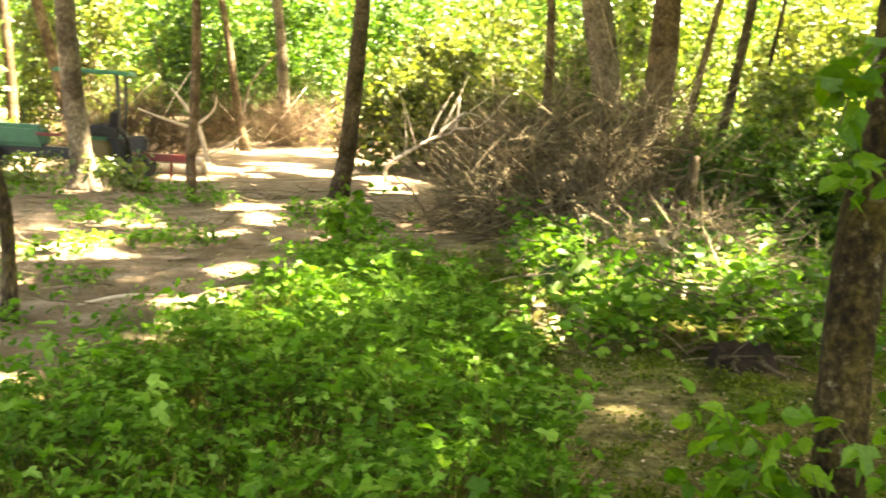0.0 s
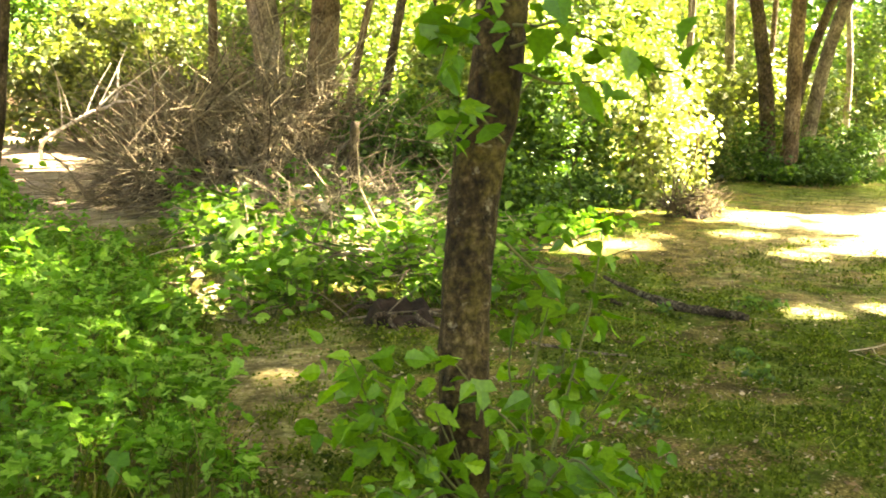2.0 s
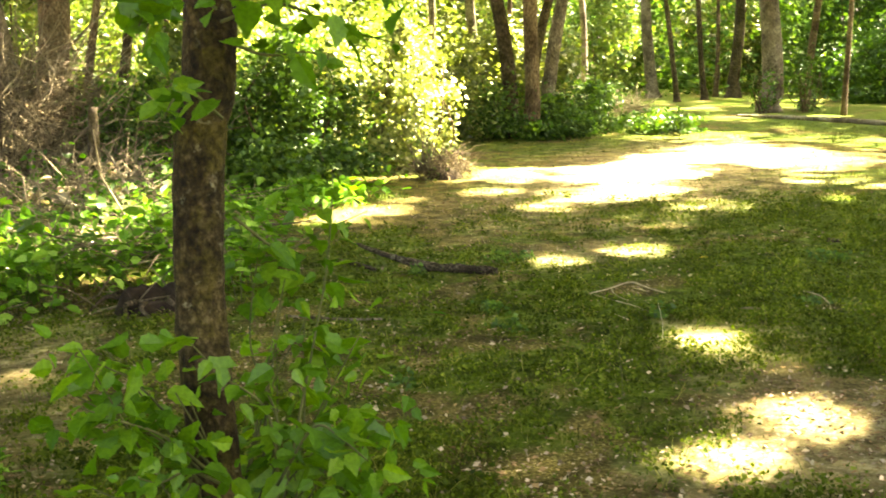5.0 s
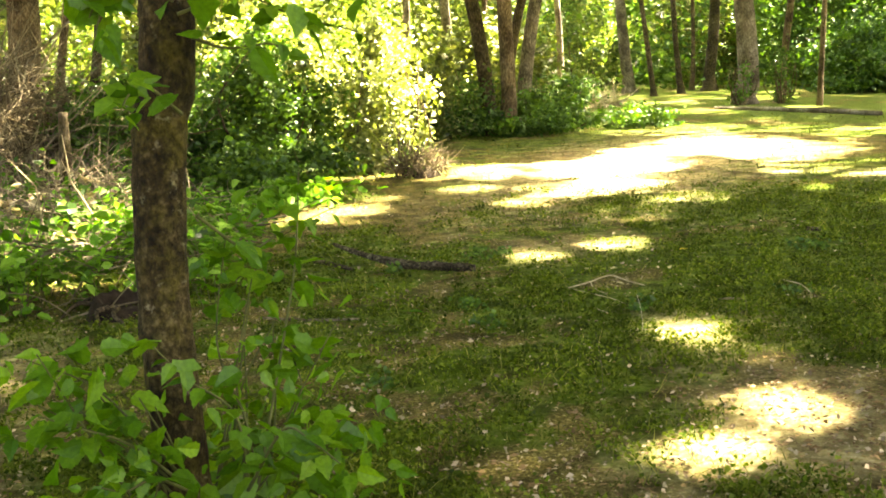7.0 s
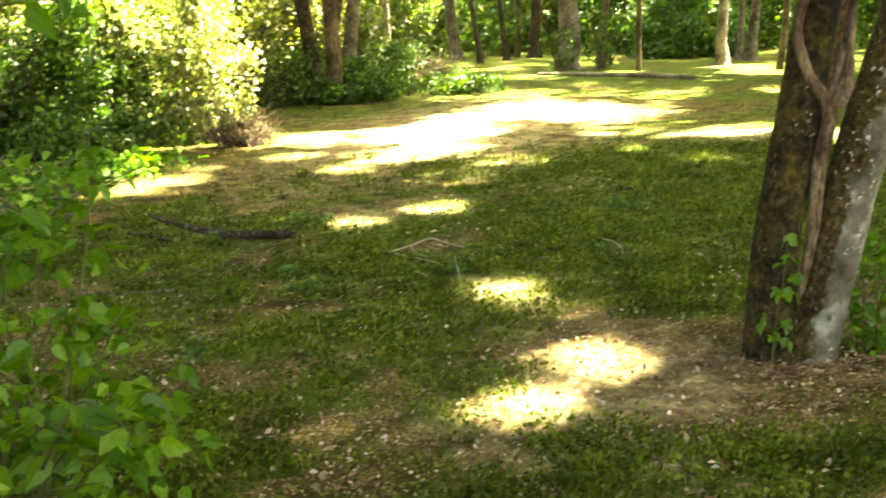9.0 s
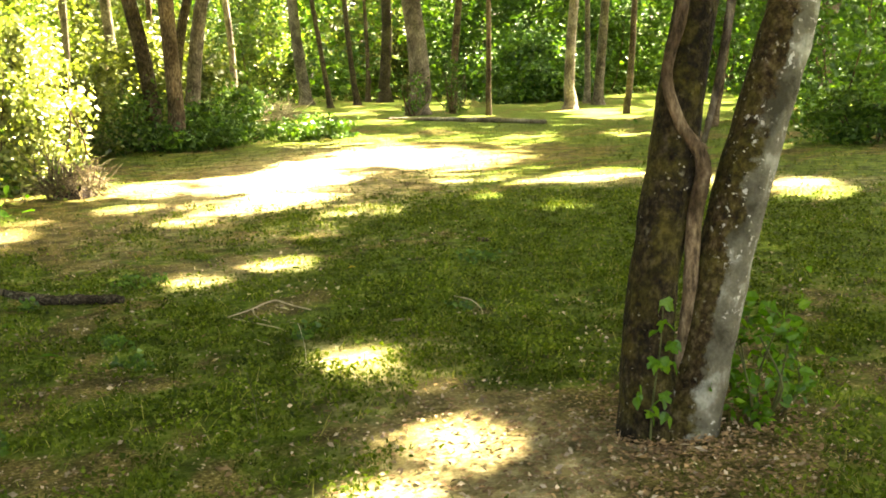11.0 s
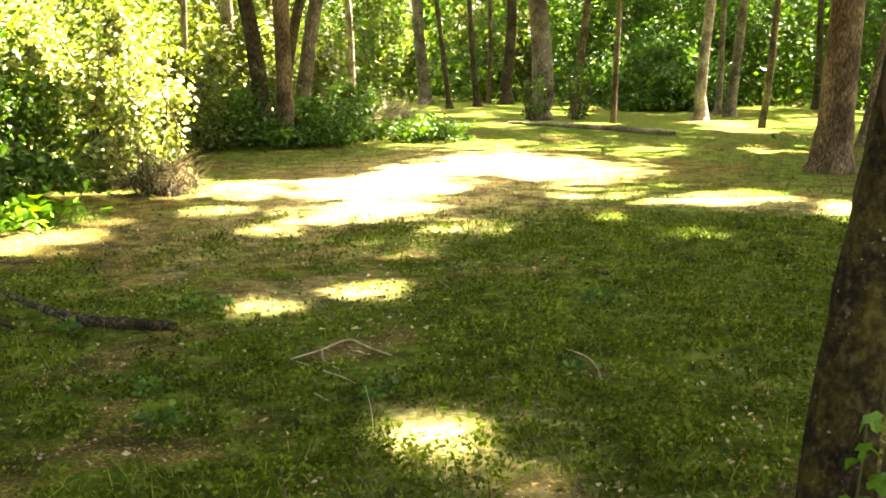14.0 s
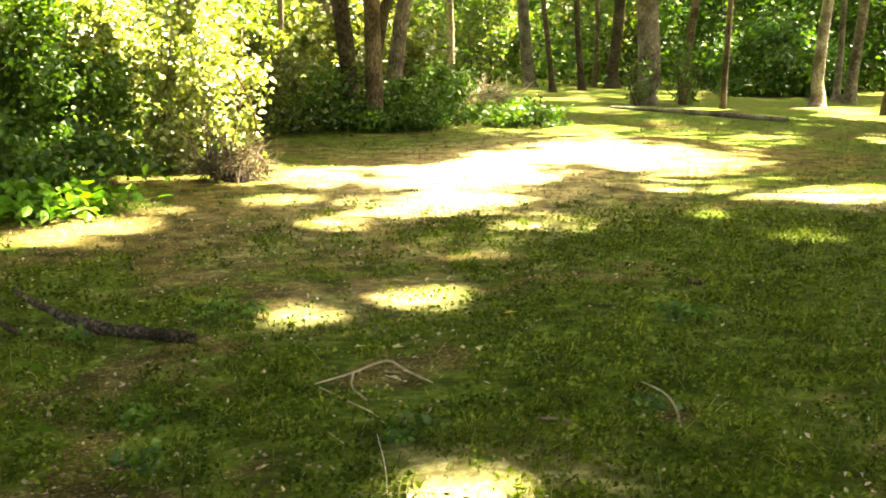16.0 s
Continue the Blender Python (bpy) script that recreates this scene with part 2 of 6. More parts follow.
def plain_material(name, stops, scale=20.0, rough=0.6, metal=0.0, bump=0.2, island=False):
    m, nd, links, out = nodes_of(name)
    geo = nd.new("ShaderNodeNewGeometry")
    fac = noise_tex(nd, links, geo.outputs["Position"], scale, 5)
    col = ramp(nd, links, fac, stops)
    if island:
        tint = ramp(nd, links, geo.outputs["Random Per Island"], [(0.0, (0.45, 0.42, 0.4)), (0.7, (1.0, 1.0, 1.0)), (1.0, (1.5, 1.45, 1.35))])
        col = mixed(nd, links, 1.0, col, tint, "MULTIPLY")
    p = nd.new("ShaderNodeBsdfPrincipled")
    links.new(col, p.inputs["Base Color"])
    p.inputs["Roughness"].default_value, p.inputs["Metallic"].default_value = rough, metal
    p.inputs["Specular IOR Level"].default_value = 0.5 if rough < 0.7 else 0.15
    if bump:
        b = nd.new("ShaderNodeBump")
        b.inputs["Strength"].default_value, b.inputs["Distance"].default_value = bump, 0.01
        links.new(fac, b.inputs["Height"]), links.new(b.outputs["Normal"], p.inputs["Normal"])
    links.new(p.outputs[0], out.inputs["Surface"])
    return m


def ground_material():
    """Thin grass over soil and dead leaves; bare litter under the trees behind the weeds."""
    m, nd, links, out = nodes_of("forest_ground")
    geo = nd.new("ShaderNodeNewGeometry")
    pos = geo.outputs["Position"]
    fine, mid, big = noise_tex(nd, links, pos, 14, 9, 0.78), noise_tex(nd, links, pos, 1.9, 8, 0.7), noise_tex(nd, links, pos, 0.7, 4)
    grit = noise_tex(nd, links, pos, 55, 6, 0.75)
    grass = ramp(nd, links, fine, [(0.32, (0.015, 0.026, 0.002)), (0.5, (0.048, 0.078, 0.006)), (0.62, (0.1, 0.125, 0.025)), (0.74, (0.26, 0.235, 0.12))])
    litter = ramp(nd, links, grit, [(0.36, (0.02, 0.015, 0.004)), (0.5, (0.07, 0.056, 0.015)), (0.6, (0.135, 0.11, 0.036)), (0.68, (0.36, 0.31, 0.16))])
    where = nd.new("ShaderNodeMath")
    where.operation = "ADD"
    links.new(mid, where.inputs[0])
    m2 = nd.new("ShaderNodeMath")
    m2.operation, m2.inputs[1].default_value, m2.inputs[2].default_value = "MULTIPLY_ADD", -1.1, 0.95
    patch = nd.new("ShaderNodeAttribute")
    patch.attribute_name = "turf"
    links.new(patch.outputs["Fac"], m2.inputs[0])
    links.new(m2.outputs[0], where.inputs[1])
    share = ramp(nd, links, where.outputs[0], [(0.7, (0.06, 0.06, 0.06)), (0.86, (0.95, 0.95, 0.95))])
    # dry soil mid-lawn and beside the weeds: wear, plus paler paint under sun spots
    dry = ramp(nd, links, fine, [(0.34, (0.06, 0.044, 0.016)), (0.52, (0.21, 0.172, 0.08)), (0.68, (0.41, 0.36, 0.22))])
    worn_sunlit = None
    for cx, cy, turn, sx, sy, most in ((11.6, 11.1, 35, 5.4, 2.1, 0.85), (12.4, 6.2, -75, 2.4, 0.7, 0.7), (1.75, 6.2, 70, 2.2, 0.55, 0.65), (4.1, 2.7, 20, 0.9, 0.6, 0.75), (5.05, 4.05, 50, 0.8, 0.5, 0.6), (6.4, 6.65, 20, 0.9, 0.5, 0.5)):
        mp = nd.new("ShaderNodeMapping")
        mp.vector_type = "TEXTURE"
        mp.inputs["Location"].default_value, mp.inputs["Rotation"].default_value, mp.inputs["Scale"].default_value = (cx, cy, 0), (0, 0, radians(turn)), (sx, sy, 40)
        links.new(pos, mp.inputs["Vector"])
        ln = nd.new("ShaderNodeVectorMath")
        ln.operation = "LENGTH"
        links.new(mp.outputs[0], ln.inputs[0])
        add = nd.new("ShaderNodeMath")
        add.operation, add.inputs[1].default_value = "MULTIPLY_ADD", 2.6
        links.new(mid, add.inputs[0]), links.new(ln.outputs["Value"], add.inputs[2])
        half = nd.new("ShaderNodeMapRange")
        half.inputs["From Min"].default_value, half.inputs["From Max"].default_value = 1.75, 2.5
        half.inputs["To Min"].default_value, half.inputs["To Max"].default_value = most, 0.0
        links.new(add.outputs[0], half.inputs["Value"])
        if worn_sunlit is None:
            worn_sunlit = half.outputs[0]
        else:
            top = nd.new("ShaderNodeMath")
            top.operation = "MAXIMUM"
            links.new(worn_sunlit, top.inputs[0]), links.new(half.outputs[0], top.inputs[1])
            worn_sunlit = top.outputs[0]
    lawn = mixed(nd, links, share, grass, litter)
    lawn = mixed(nd, links, worn_sunlit, lawn, dry)
    tone = noise_tex(nd, links, pos, 4.5, 5, 0.6)
    lawn = mixed(nd, links, 1.0, lawn, ramp(nd, links, tone, [(0.36, (0.45, 0.45, 0.42)), (0.5, (0.95, 0.95, 0.9)), (0.65, (1.55, 1.5, 1.4))]), "MULTIPLY")
    # bare reddish litter of the clearing on the far side of the weeds
    sep = nd.new("ShaderNodeSeparateXYZ")
    links.new(pos, sep.inputs[0])
    edge = nd.new("ShaderNodeMath")
    edge.operation, edge.inputs[1].default_value = "MULTIPLY_ADD", -1.6
    links.new(sep.outputs["X"], edge.inputs[0]), links.new(sep.outputs["Y"], edge.inputs[2])
    wob = nd.new("ShaderNodeMath")
    wob.operation, wob.inputs[1].default_value = "MULTIPLY_ADD", 5.0
    links.new(big, wob.inputs[0]), links.new(edge.outputs[0], wob.inputs[2])
    rng_ = nd.new("ShaderNodeMapRange")
    rng_.inputs["From Min"].default_value, rng_.inputs["From Max"].default_value = 10.5, 14.0
    links.new(wob.outputs[0], rng_.inputs["Value"])
    bare = ramp(nd, links, mid, [(0.32, (0.07, 0.044, 0.03)), (0.52, (0.2, 0.137, 0.1)), (0.7, (0.4, 0.31, 0.245))])
    bare = mixed(nd, links, 0.4, bare, litter)
    col = mixed(nd, links, rng_.outputs[0], lawn, bare)
    p = nd.new("ShaderNodeBsdfPrincipled")
    links.new(col, p.inputs["Base Color"])
    p.inputs["Roughness"].default_value = 0.95
    p.inputs["Specular IOR Level"].default_value = 0.05
    b = nd.new("ShaderNodeBump")
    b.inputs["Strength"].default_value, b.inputs["Distance"].default_value = 0.6, 0.015
    links.new(fine, b.inputs["Height"]), links.new(b.outputs["Normal"], p.inputs["Normal"])
    links.new(p.outputs[0], out.inputs["Surface"])
    return m


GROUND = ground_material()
BARK_GREY = bark_material("grey_bark", (0.045, 0.036, 0.024), (0.135, 0.112, 0.078), (0.27, 0.235, 0.17), lichen=0.22)
BARK_DARK = bark_material("dark_bark", (0.016, 0.012, 0.007), (0.055, 0.042, 0.025), (0.14, 0.112, 0.075), moss=0.5)
BARK_WHITE = bark_material("white_bark", (0.09, 0.073, 0.054), (0.21, 0.176, 0.135), (0.38, 0.335, 0.27), lichen=0.25)
BARK_PALE = bark_material("pale_bark", (0.055, 0.044, 0.034), (0.14, 0.115, 0.09), (0.26, 0.225, 0.18), lichen=0.25)
BARK_BROWN = bark_material("brown_bark", (0.035, 0.024, 0.012), (0.11, 0.078, 0.044), (0.21, 0.165, 0.105))
BARK_MOSSY = bark_material("mossy_bark", (0.006, 0.0042, 0.0014), (0.027, 0.02, 0.0075), (0.085, 0.067, 0.032), moss=0.55, scale=1.0, lichen=0.3, grain=1.3, blotch=11.0)
BARK_STEM = bark_material("dark_stem_bark", (0.004, 0.0028, 0.001), (0.017, 0.012, 0.005), (0.06, 0.047, 0.026), moss=0.6, scale=1.0, lichen=0.2, grain=1.3, blotch=8.0, flecks=0.12)
BARK_LIT_SIDE = bark_material("lit_side_lichened_bark", (0.007, 0.004, 0.0012), (0.032, 0.021, 0.008), (0.1, 0.077, 0.04), moss=0.7, scale=1.0, lichen=0.15, grain=1.2, blotch=5.0, bare=(0.36, -0.93, 0.0), flecks=0.28)
BARK_BRANCH = bark_material("dead_branch_bark", (0.012, 0.009, 0.005), (0.04, 0.03, 0.018), (0.15, 0.125, 0.09), scale=1.3, lichen=0.42, grain=1.0, blotch=9.0)
TWIG_DARK = plain_material("dark_twigs", [(0.3, (0.035, 0.026, 0.012)), (0.7, (0.14, 0.108, 0.055))], 9, 0.9, island=True)
TWIG = plain_material("dead_twigs", [(0.3, (0.07, 0.056, 0.03)), (0.7, (0.25, 0.205, 0.125))], 9, 0.9, island=True)
TWIG_PALE = plain_material("bleached_wood", [(0.3, (0.33, 0.27, 0.19)), (0.7, (0.55, 0.48, 0.37))], 12, 0.85)
STRAW = plain_material("dry_straw", [(0.3, (0.16, 0.125, 0.07)), (0.7, (0.34, 0.28, 0.18))], 12, 0.85)
STEM = plain_material("green_stems", [(0.3, (0.03, 0.04, 0.01)), (0.7, (0.07, 0.07, 0.02))], 12, 0.8)
LITTER = plain_material("dead_leaves", [(0.3, (0.07, 0.04, 0.015)), (0.7, (0.25, 0.165, 0.075))], 9, 0.85, island=True, bump=0)
DRY_LEAF = plain_material("dry_leaf_bits", [(0.3, (0.2, 0.15, 0.085)), (0.7, (0.36, 0.29, 0.19))], 9, 0.9, island=True, bump=0)
# near-black: rotten matter with the shade of hollows put into its colour
DEBRIS_SHADE = plain_material("debris_shade", [(0.3, (0.005, 0.003, 0.002)), (0.7, (0.028, 0.018, 0.01))], 14, 0.95, bump=1.0)
LEAF_WOOD = leaf_material("woodland_leaves", (0.02, 0.058, 0.008), (0.048, 0.11, 0.012), (0.095, 0.165, 0.024), 0.42)
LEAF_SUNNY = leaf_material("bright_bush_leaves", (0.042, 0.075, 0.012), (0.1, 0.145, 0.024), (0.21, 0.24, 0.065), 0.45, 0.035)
LEAF_GLADE = leaf_material("glade_leaves", (0.045, 0.06, 0.012), (0.1, 0.125, 0.024), (0.2, 0.21, 0.06), 0.42, 0.03)
# pale leaves, whitened further so that the colour carries strong sunlight
LEAF_SUN_PALE = leaf_material("sun_pale_leaves", (0.07, 0.1, 0.014), (0.21, 0.24, 0.05), (0.48, 0.48, 0.25), 0.45, 0.06)
LEAF_WILT = leaf_material("wilted_leaves", (0.1, 0.075, 0.04), (0.26, 0.2, 0.125), (0.46, 0.38, 0.27), 0.3, 0.03)
LEAF_FAR = leaf_material("far_wood_leaves", (0.03, 0.075, 0.01), (0.07, 0.145, 0.018), (0.14, 0.21, 0.04), 0.42, 0.03)
LEAF_DEEP = leaf_material("deep_green_leaves", (0.024, 0.06, 0.006), (0.05, 0.11, 0.01), (0.1, 0.17, 0.02), 0.4)
LEAF_WEED = leaf_material("weed_leaves", (0.034, 0.098, 0.006), (0.086, 0.2, 0.016), (0.19, 0.32, 0.06), 0.4, 0.008)
LEAF_SAPLING = leaf_material("sapling_leaves", (0.034, 0.098, 0.005), (0.068, 0.155, 0.008), (0.12, 0.225, 0.014), 0.5, 0.015)
CLOVER = leaf_material("clover_leaves", (0.03, 0.05, 0.004), (0.07, 0.106, 0.009), (0.15, 0.185, 0.03), 0.35, 0.006, (2.6, 0.4, 1.2))
GRASS = leaf_material("grass_blades", (0.03, 0.05, 0.004), (0.07, 0.105, 0.009), (0.27, 0.25, 0.085), 0.35, 0.005, (2.6, 0.4, 1.2))

# ---- canopy gaps: where the sun reaches the ground (x, y, half length, half width, turn, leaves left) ----
GAPS = []


def gap(x, y, a, b, turn, left=0.0):
    """left: the share of leaves that still hangs in the gap."""
    GAPS.append((x, y, a, b, radians(turn), left))


gap(5.12, 4.28, 0.22, 0.12, 42)
gap(4.96, 3.87, 0.2, 0.11, 40, 0.01)
gap(5.07, 3.66, 0.17, 0.1, 38, 0.015)
gap(4.5, 3.16, 0.26, 0.15, 38)
gap(4.39, 2.86, 0.24, 0.13, 36, 0.02)
gap(3.83, 2.77, 0.24, 0.13, 40)
gap(4.03, 3.08, 0.26, 0.11, 41, 0.025)
gap(3.62, 2.95, 0.18, 0.12, 42, 0.06)
gap(3.71, 2.26, 0.14, 0.1, 37, 0.02)
gap(3.12, 3.27, 0.1, 0.14, 51, 0.12)
gap(3.13, 2.87, 0.06, 0.08, 47, 0.16)
gap(3.47, 5.96, 0.23, 0.11, 62, 0.027)
gap(4.86, 4.9, 0.2, 0.14, 48, 0.05)
gap(4.13, 3.83, 0.15, 0.11, 46, 0.126)
gap(8.06, 8.95, 0.54, 0.16, 54, 0.063)
gap(9.33, 8.10, 0.38, 0.35, 44, 0.045)
gap(8.34, 10.38, 0.35, 0.17, 57, 0.045)
gap(12.45, 7.48, 0.55, 0.36, 31)
gap(8.29, 7.45, 0.26, 0.20, 46, 0.054)
gap(8.10, 6.85, 0.19, 0.17, 44, 0.117)
gap(10.33, 6.18, 0.25, 0.11, 31, 0.09)
gap(10.52, 7.31, 0.30, 0.28, 36, 0.117)
gap(6.08, 6.72, 0.24, 0.1, 56)
gap(5.83, 7.20, 0.19, 0.11, 60, 0.063)
gap(6.85, 6.50, 0.25, 0.25, 49, 0.045)
gap(6.60, 10.15, 0.43, 0.36, 65, 0.036)
gap(6.03, 9.97, 0.36, 0.32, 68, 0.018)
gap(4.83, 4.76, 0.2, 0.08, 55, 0.045)
gap(6.23, 5.37, 0.16, 0.10, 47, 0.072)
gap(7.80, 7.51, 0.22, 0.08, 49, 0.09)
gap(11.78, 8.24, 0.46, 0.32, 36, 0.09)
gap(12.79, 7.38, 0.74, 0.51, 31)
gap(12.50, 6.08, 0.70, 0.25, 27)
gap(12.13, 4.73, 0.84, 0.46, 22)
gap(9.19, 3.81, 0.35, 0.13, 23, 0.045)
gap(8.73, 6.11, 0.16, 0.1, 38, 0.14)
gap(7.95, 7.8, 0.2, 0.1, 44, 0.14)
gap(5.97, 4.96, 0.14, 0.08, 44, 0.2)
gap(7.29, 4.26, 0.14, 0.08, 30, 0.2)
gap(10.38, 3.77, 0.20, 0.18, 21, 0.072)
gap(17.08, 6.90, 0.87, 0.47, 22, 0.20)
gap(21.84, 19.74, 1.6, 1.1, 43, 0.12)
gap(17.30, 15.3, 0.8, 0.4, 43, 0.12)
gap(16.98, 11.67, 1.30, 0.47, 35, 0.13)
gap(19.38, 10.60, 1.18, 0.42, 29, 0.16)
gap(25.26, 14.67, 1.58, 0.89, 31)
gap(11.63, 10.51, 0.46, 0.27, 43, 0.25)
gap(9.22, 11.95, 0.59, 0.31, 57)
gap(9.76, 11.77, 0.89, 0.38, 55)
gap(10.21, 11.16, 1.19, 0.43, 52)
gap(10.98, 11.01, 1.52, 0.50, 48)
gap(12.84, 11.99, 1.10, 0.43, 46)
gap(13.87, 12.03, 1.77, 0.52, 43)
gap(14.00, 11.09, 1.98, 0.64, 40)
gap(14.29, 10.60, 1.95, 0.35, 38)
gap(9.07, 9.47, 0.67, 0.31, 51)
gap(9.57, 9.35, 0.59, 0.23, 48)
gap(8.73, 9.56, 0.43, 0.20, 53, 0.08)
gap(11.17, 10.50, 0.67, 0.24, 46, 0.05)
gap(14.69, 10.22, 1.30, 0.28, 36, 0.14)
gap(13.16, 8.89, 0.59, 0.30, 35, 0.14)
gap(1.61, 21.57, 2.14, 0.50, 86, 0.02)
gap(-0.71, 25.56, 1.5, 1.0, 92, 0.14)
gap(-1.03, 20.33, 1.40, 0.59, 93, 0.20)
gap(-2.17, 12.32, 0.30, 0.20, 100)
gap(-2.56, 14.88, 0.4, 0.35, 100, 0.14)
gap(-0.69, 14.11, 0.45, 0.12, 93)
gap(-0.32, 15.81, 0.71, 0.20, 91)
gap(-0.63, 11.22, 0.36, 0.11, 93, 0.02)
gap(-2.09, 14.95, 0.38, 0.28, 98, 0.04)
gap(1.9, 8.1, 0.4, 0.14, 77)
gap(2.4, 10.2, 0.35, 0.18, 77, 0.15)
gap(3.95, 11.7, 0.25, 0.12, 72, 0.16)
gap(4.2, 10.4, 0.3, 0.2, 68, 0.2)
gap(-1.5, 6.63, 0.39, 0.14, 102, 0.08)
gap(-1.6, 7.03, 0.23, 0.22, 102, 0.04)
gap(1.8, 5.6, 0.6, 0.3, 70, 0.2)
gap(27.0, 15.7, 1.55, 0.81, -136)
gap(1.5, 28.4, 2.75, 0.69, 85)

gap(3.6, 9.2, 0.9, 0.5, 68, 0.14)
gap(2.6, 8.6, 0.5, 0.4, 70, 0.12)
gap(0.2, 6.3, 1.2, 0.8, 0, 0.2)
gap(-0.2, 8.4, 0.8, 0.6, 0, 0.2)
gap(0.7, 5.0, 0.6, 0.5, 0, 0.22)
gap(3.2, 14.7, 1.1, 0.5, 0, 0.12)
gap(1.7, 14.6, 0.6, 0.5, 0, 0.16)
gap(3.5, 11.6, 0.4, 0.25, 72, 0.22)
gap(4.4, 12.5, 0.3, 0.25, 70, 0.22)
gap(3.3, 7.7, 0.35, 0.3, 65, 0.16)

# sun on the bushes and the woods' edge
gap(8.9, 13.4, 1.1, 0.9, 20)
gap(6.3, 13.6, 0.5, 0.4, 0, 0.08)
gap(28, 37, 4.0, 2.5, 0)
gap(-3.3, 19.6, 0.6, 0.5, 0)
gap(-4.6, 20.4, 0.9, 0.5, 0, 0.14)
gap(-6.5, 24, 1.5, 1.0, 0, 0.05)
gap(-8.5, 27.5, 2.0, 1.5, 0)
gap(-6.5, 33, 2.5, 1.5, 0)
gap(36, 39.5, 5.0, 3.5, 0)
gap(31, 44, 5, 3, 0, 0.1)
gap(24, 28, 3.0, 2.0, 0)
gap(30, 32, 3.0, 2.0, 0)
gap(27, 25.5, 2.0, 1.2, 0, 0.05)
gap(36.5, 24.5, 1.2, 0.8, 0)
gap(21, 31, 3.0, 2.0, 0)
gap(32, 40, 4.0, 2.5, 0)
gap(20, 27, 3.0, 1.6, 0)
gap(12.5, 20.5, 1.4, 0.8, 0, 0.06)
gap(7.6, 15.3, 1.4, 0.8, 0)
gap(11.0, 17.6, 1.2, 0.7, 30)
gap(1.5, 32, 1.5, 0.9, 0)
gap(13, 26, 5, 2.0, 0)
gap(-6.5, 25, 1.2, 1.5, 0)
gap(28.4, 17.6, 1.0, 0.8, 0)
gap(24.8, 18.8, 0.8, 0.6, 0)
gap(13.2, 22.2, 1.6, 1.2, 0)
gap(10.3, 21.2, 1.6, 1.0, 0)
gap(17.0, 21.9, 1.4, 0.8, 0)
gap(9.5, 29, 2.5, 1.5, 0)
gap(17, 28.3, 3, 1.6, -20)
gap(24, 33.5, 3.5, 2, -30)
gap(0.9, 8.6, 0.2, 0.1, 40, 0.2)
gap(-0.6, 9.6, 0.3, 0.2, 0)
gap(34, 27.5, 1.5, 1.0, 0)
gap(-1.8, 25.2, 1.0, 0.5, 0)
gap(0.2, 24.4, 0.7, 0.35, 0)
gap(-0.6, 27.5, 1.2, 0.6, 0)
gap(-2.3, 22.6, 0.6, 0.4, 0)
gap(-1.2, 23.6, 1.0, 0.5, 0, 0.05)
gap(0.4, 25.2, 1.4, 0.8, 0)
gap(1.5, 23.6, 0.9, 0.6, 0)
gap(-2.4, 12.7, 0.6, 0.35, 0)
gap(-0.8, 17.2, 0.8, 0.5, 20)
gap(0.5, 17.8, 1.3, 0.5, 88, 0.1)
gap(0.4, 14.2, 0.5, 0.35, 88, 0.12)
gap(1.5, 26.5, 1.0, 0.6, 86)
gap(8.6, 15.0, 1.3, 1.0, 0)
gap(16.5, 24.5, 3.0, 1.6, 0)
gap(20, 28, 3.5, 2.0, 0)
gap(0.0, 24.4, 1.8, 1.0, 0, 0.16)
gap(6.9, 12.8, 0.3, 0.2, 0)


def ragged(x, y):
    """Bends places on the ground, to give the gaps uneven edges."""
    near_ = np.hypot(x - 4, y - 3)
    amp = np.clip(0.02 + 0.016 * near_, 0.03, 0.35)
    f = 9.0 / (1 + 0.12 * near_)
    return x + amp * (np.sin(f * y + 1.3) + 0.6 * np.sin(2.3 * f * x + 0.7 * f * y)), y + amp * (np.sin(f * x + 0.4) + 0.6 * np.sin(1.9 * f * y - 1.1 * f * x))


def sunlit(p):
    """Whether a leaf high up is missing, because it lies on the sun's way to a gap; the gaps have ragged, thinning edges."""
    k = (p[:, 2] - gz(p[:, 0], p[:, 1])) / SUN.z
    x0, y0 = p[:, 0] - SUN.x * k, p[:, 1] - SUN.y * k
    x, y = ragged(x0, y0)
    stay = np.ones(len(p))
    for gx, gy, a, b, turn, left in GAPS:
        cx, cy = ragged(gx, gy)
        u, v = (x - cx) * math.cos(turn) + (y - cy) * math.sin(turn), (y - cy) * math.cos(turn) - (x - cx) * math.sin(turn)
        wide = 0.08 + 0.07 * min(max((math.hypot(gx, gy) - 6) / 5, 0), 1)
        d = np.sqrt((u / (a + wide)) ** 2 + (v / (b + wide)) ** 2)
        stay = np.minimum(stay, np.clip((d - 0.8) / 0.4, min(1.5 * left, 0.6) + 0.01, 1))
    fleck = np.sin(5.3 * x + 2.1 * np.sin(1.7 * y)) * np.sin(4.7 * y + 1.9 * np.sin(2.3 * x)) + 0.35 * np.sin(11 * x + 7 * y)
    drift = np.sin(1.1 * x + 1.9 * np.sin(0.6 * y)) * np.sin(1.3 * y + 1.4 * np.sin(0.5 * x)) + 0.5 * np.sin(2.9 * x - 2.3 * y)
    stay = stay * (1 - 0.72 * np.clip((fleck - 0.62) / 0.35, 0, 1)) * (1 - 0.35 * np.clip((drift - 0.3) / 0.5, 0, 1))
    return rng.random(len(p)) > stay


def lumpy(x, y, s):
    return 0.5 + 0.25 * (np.sin(s * 1.7 * x + 1.3 * np.sin(s * y)) + np.sin(s * 2.1 * y + 1.7 * np.sin(0.8 * s * x)))


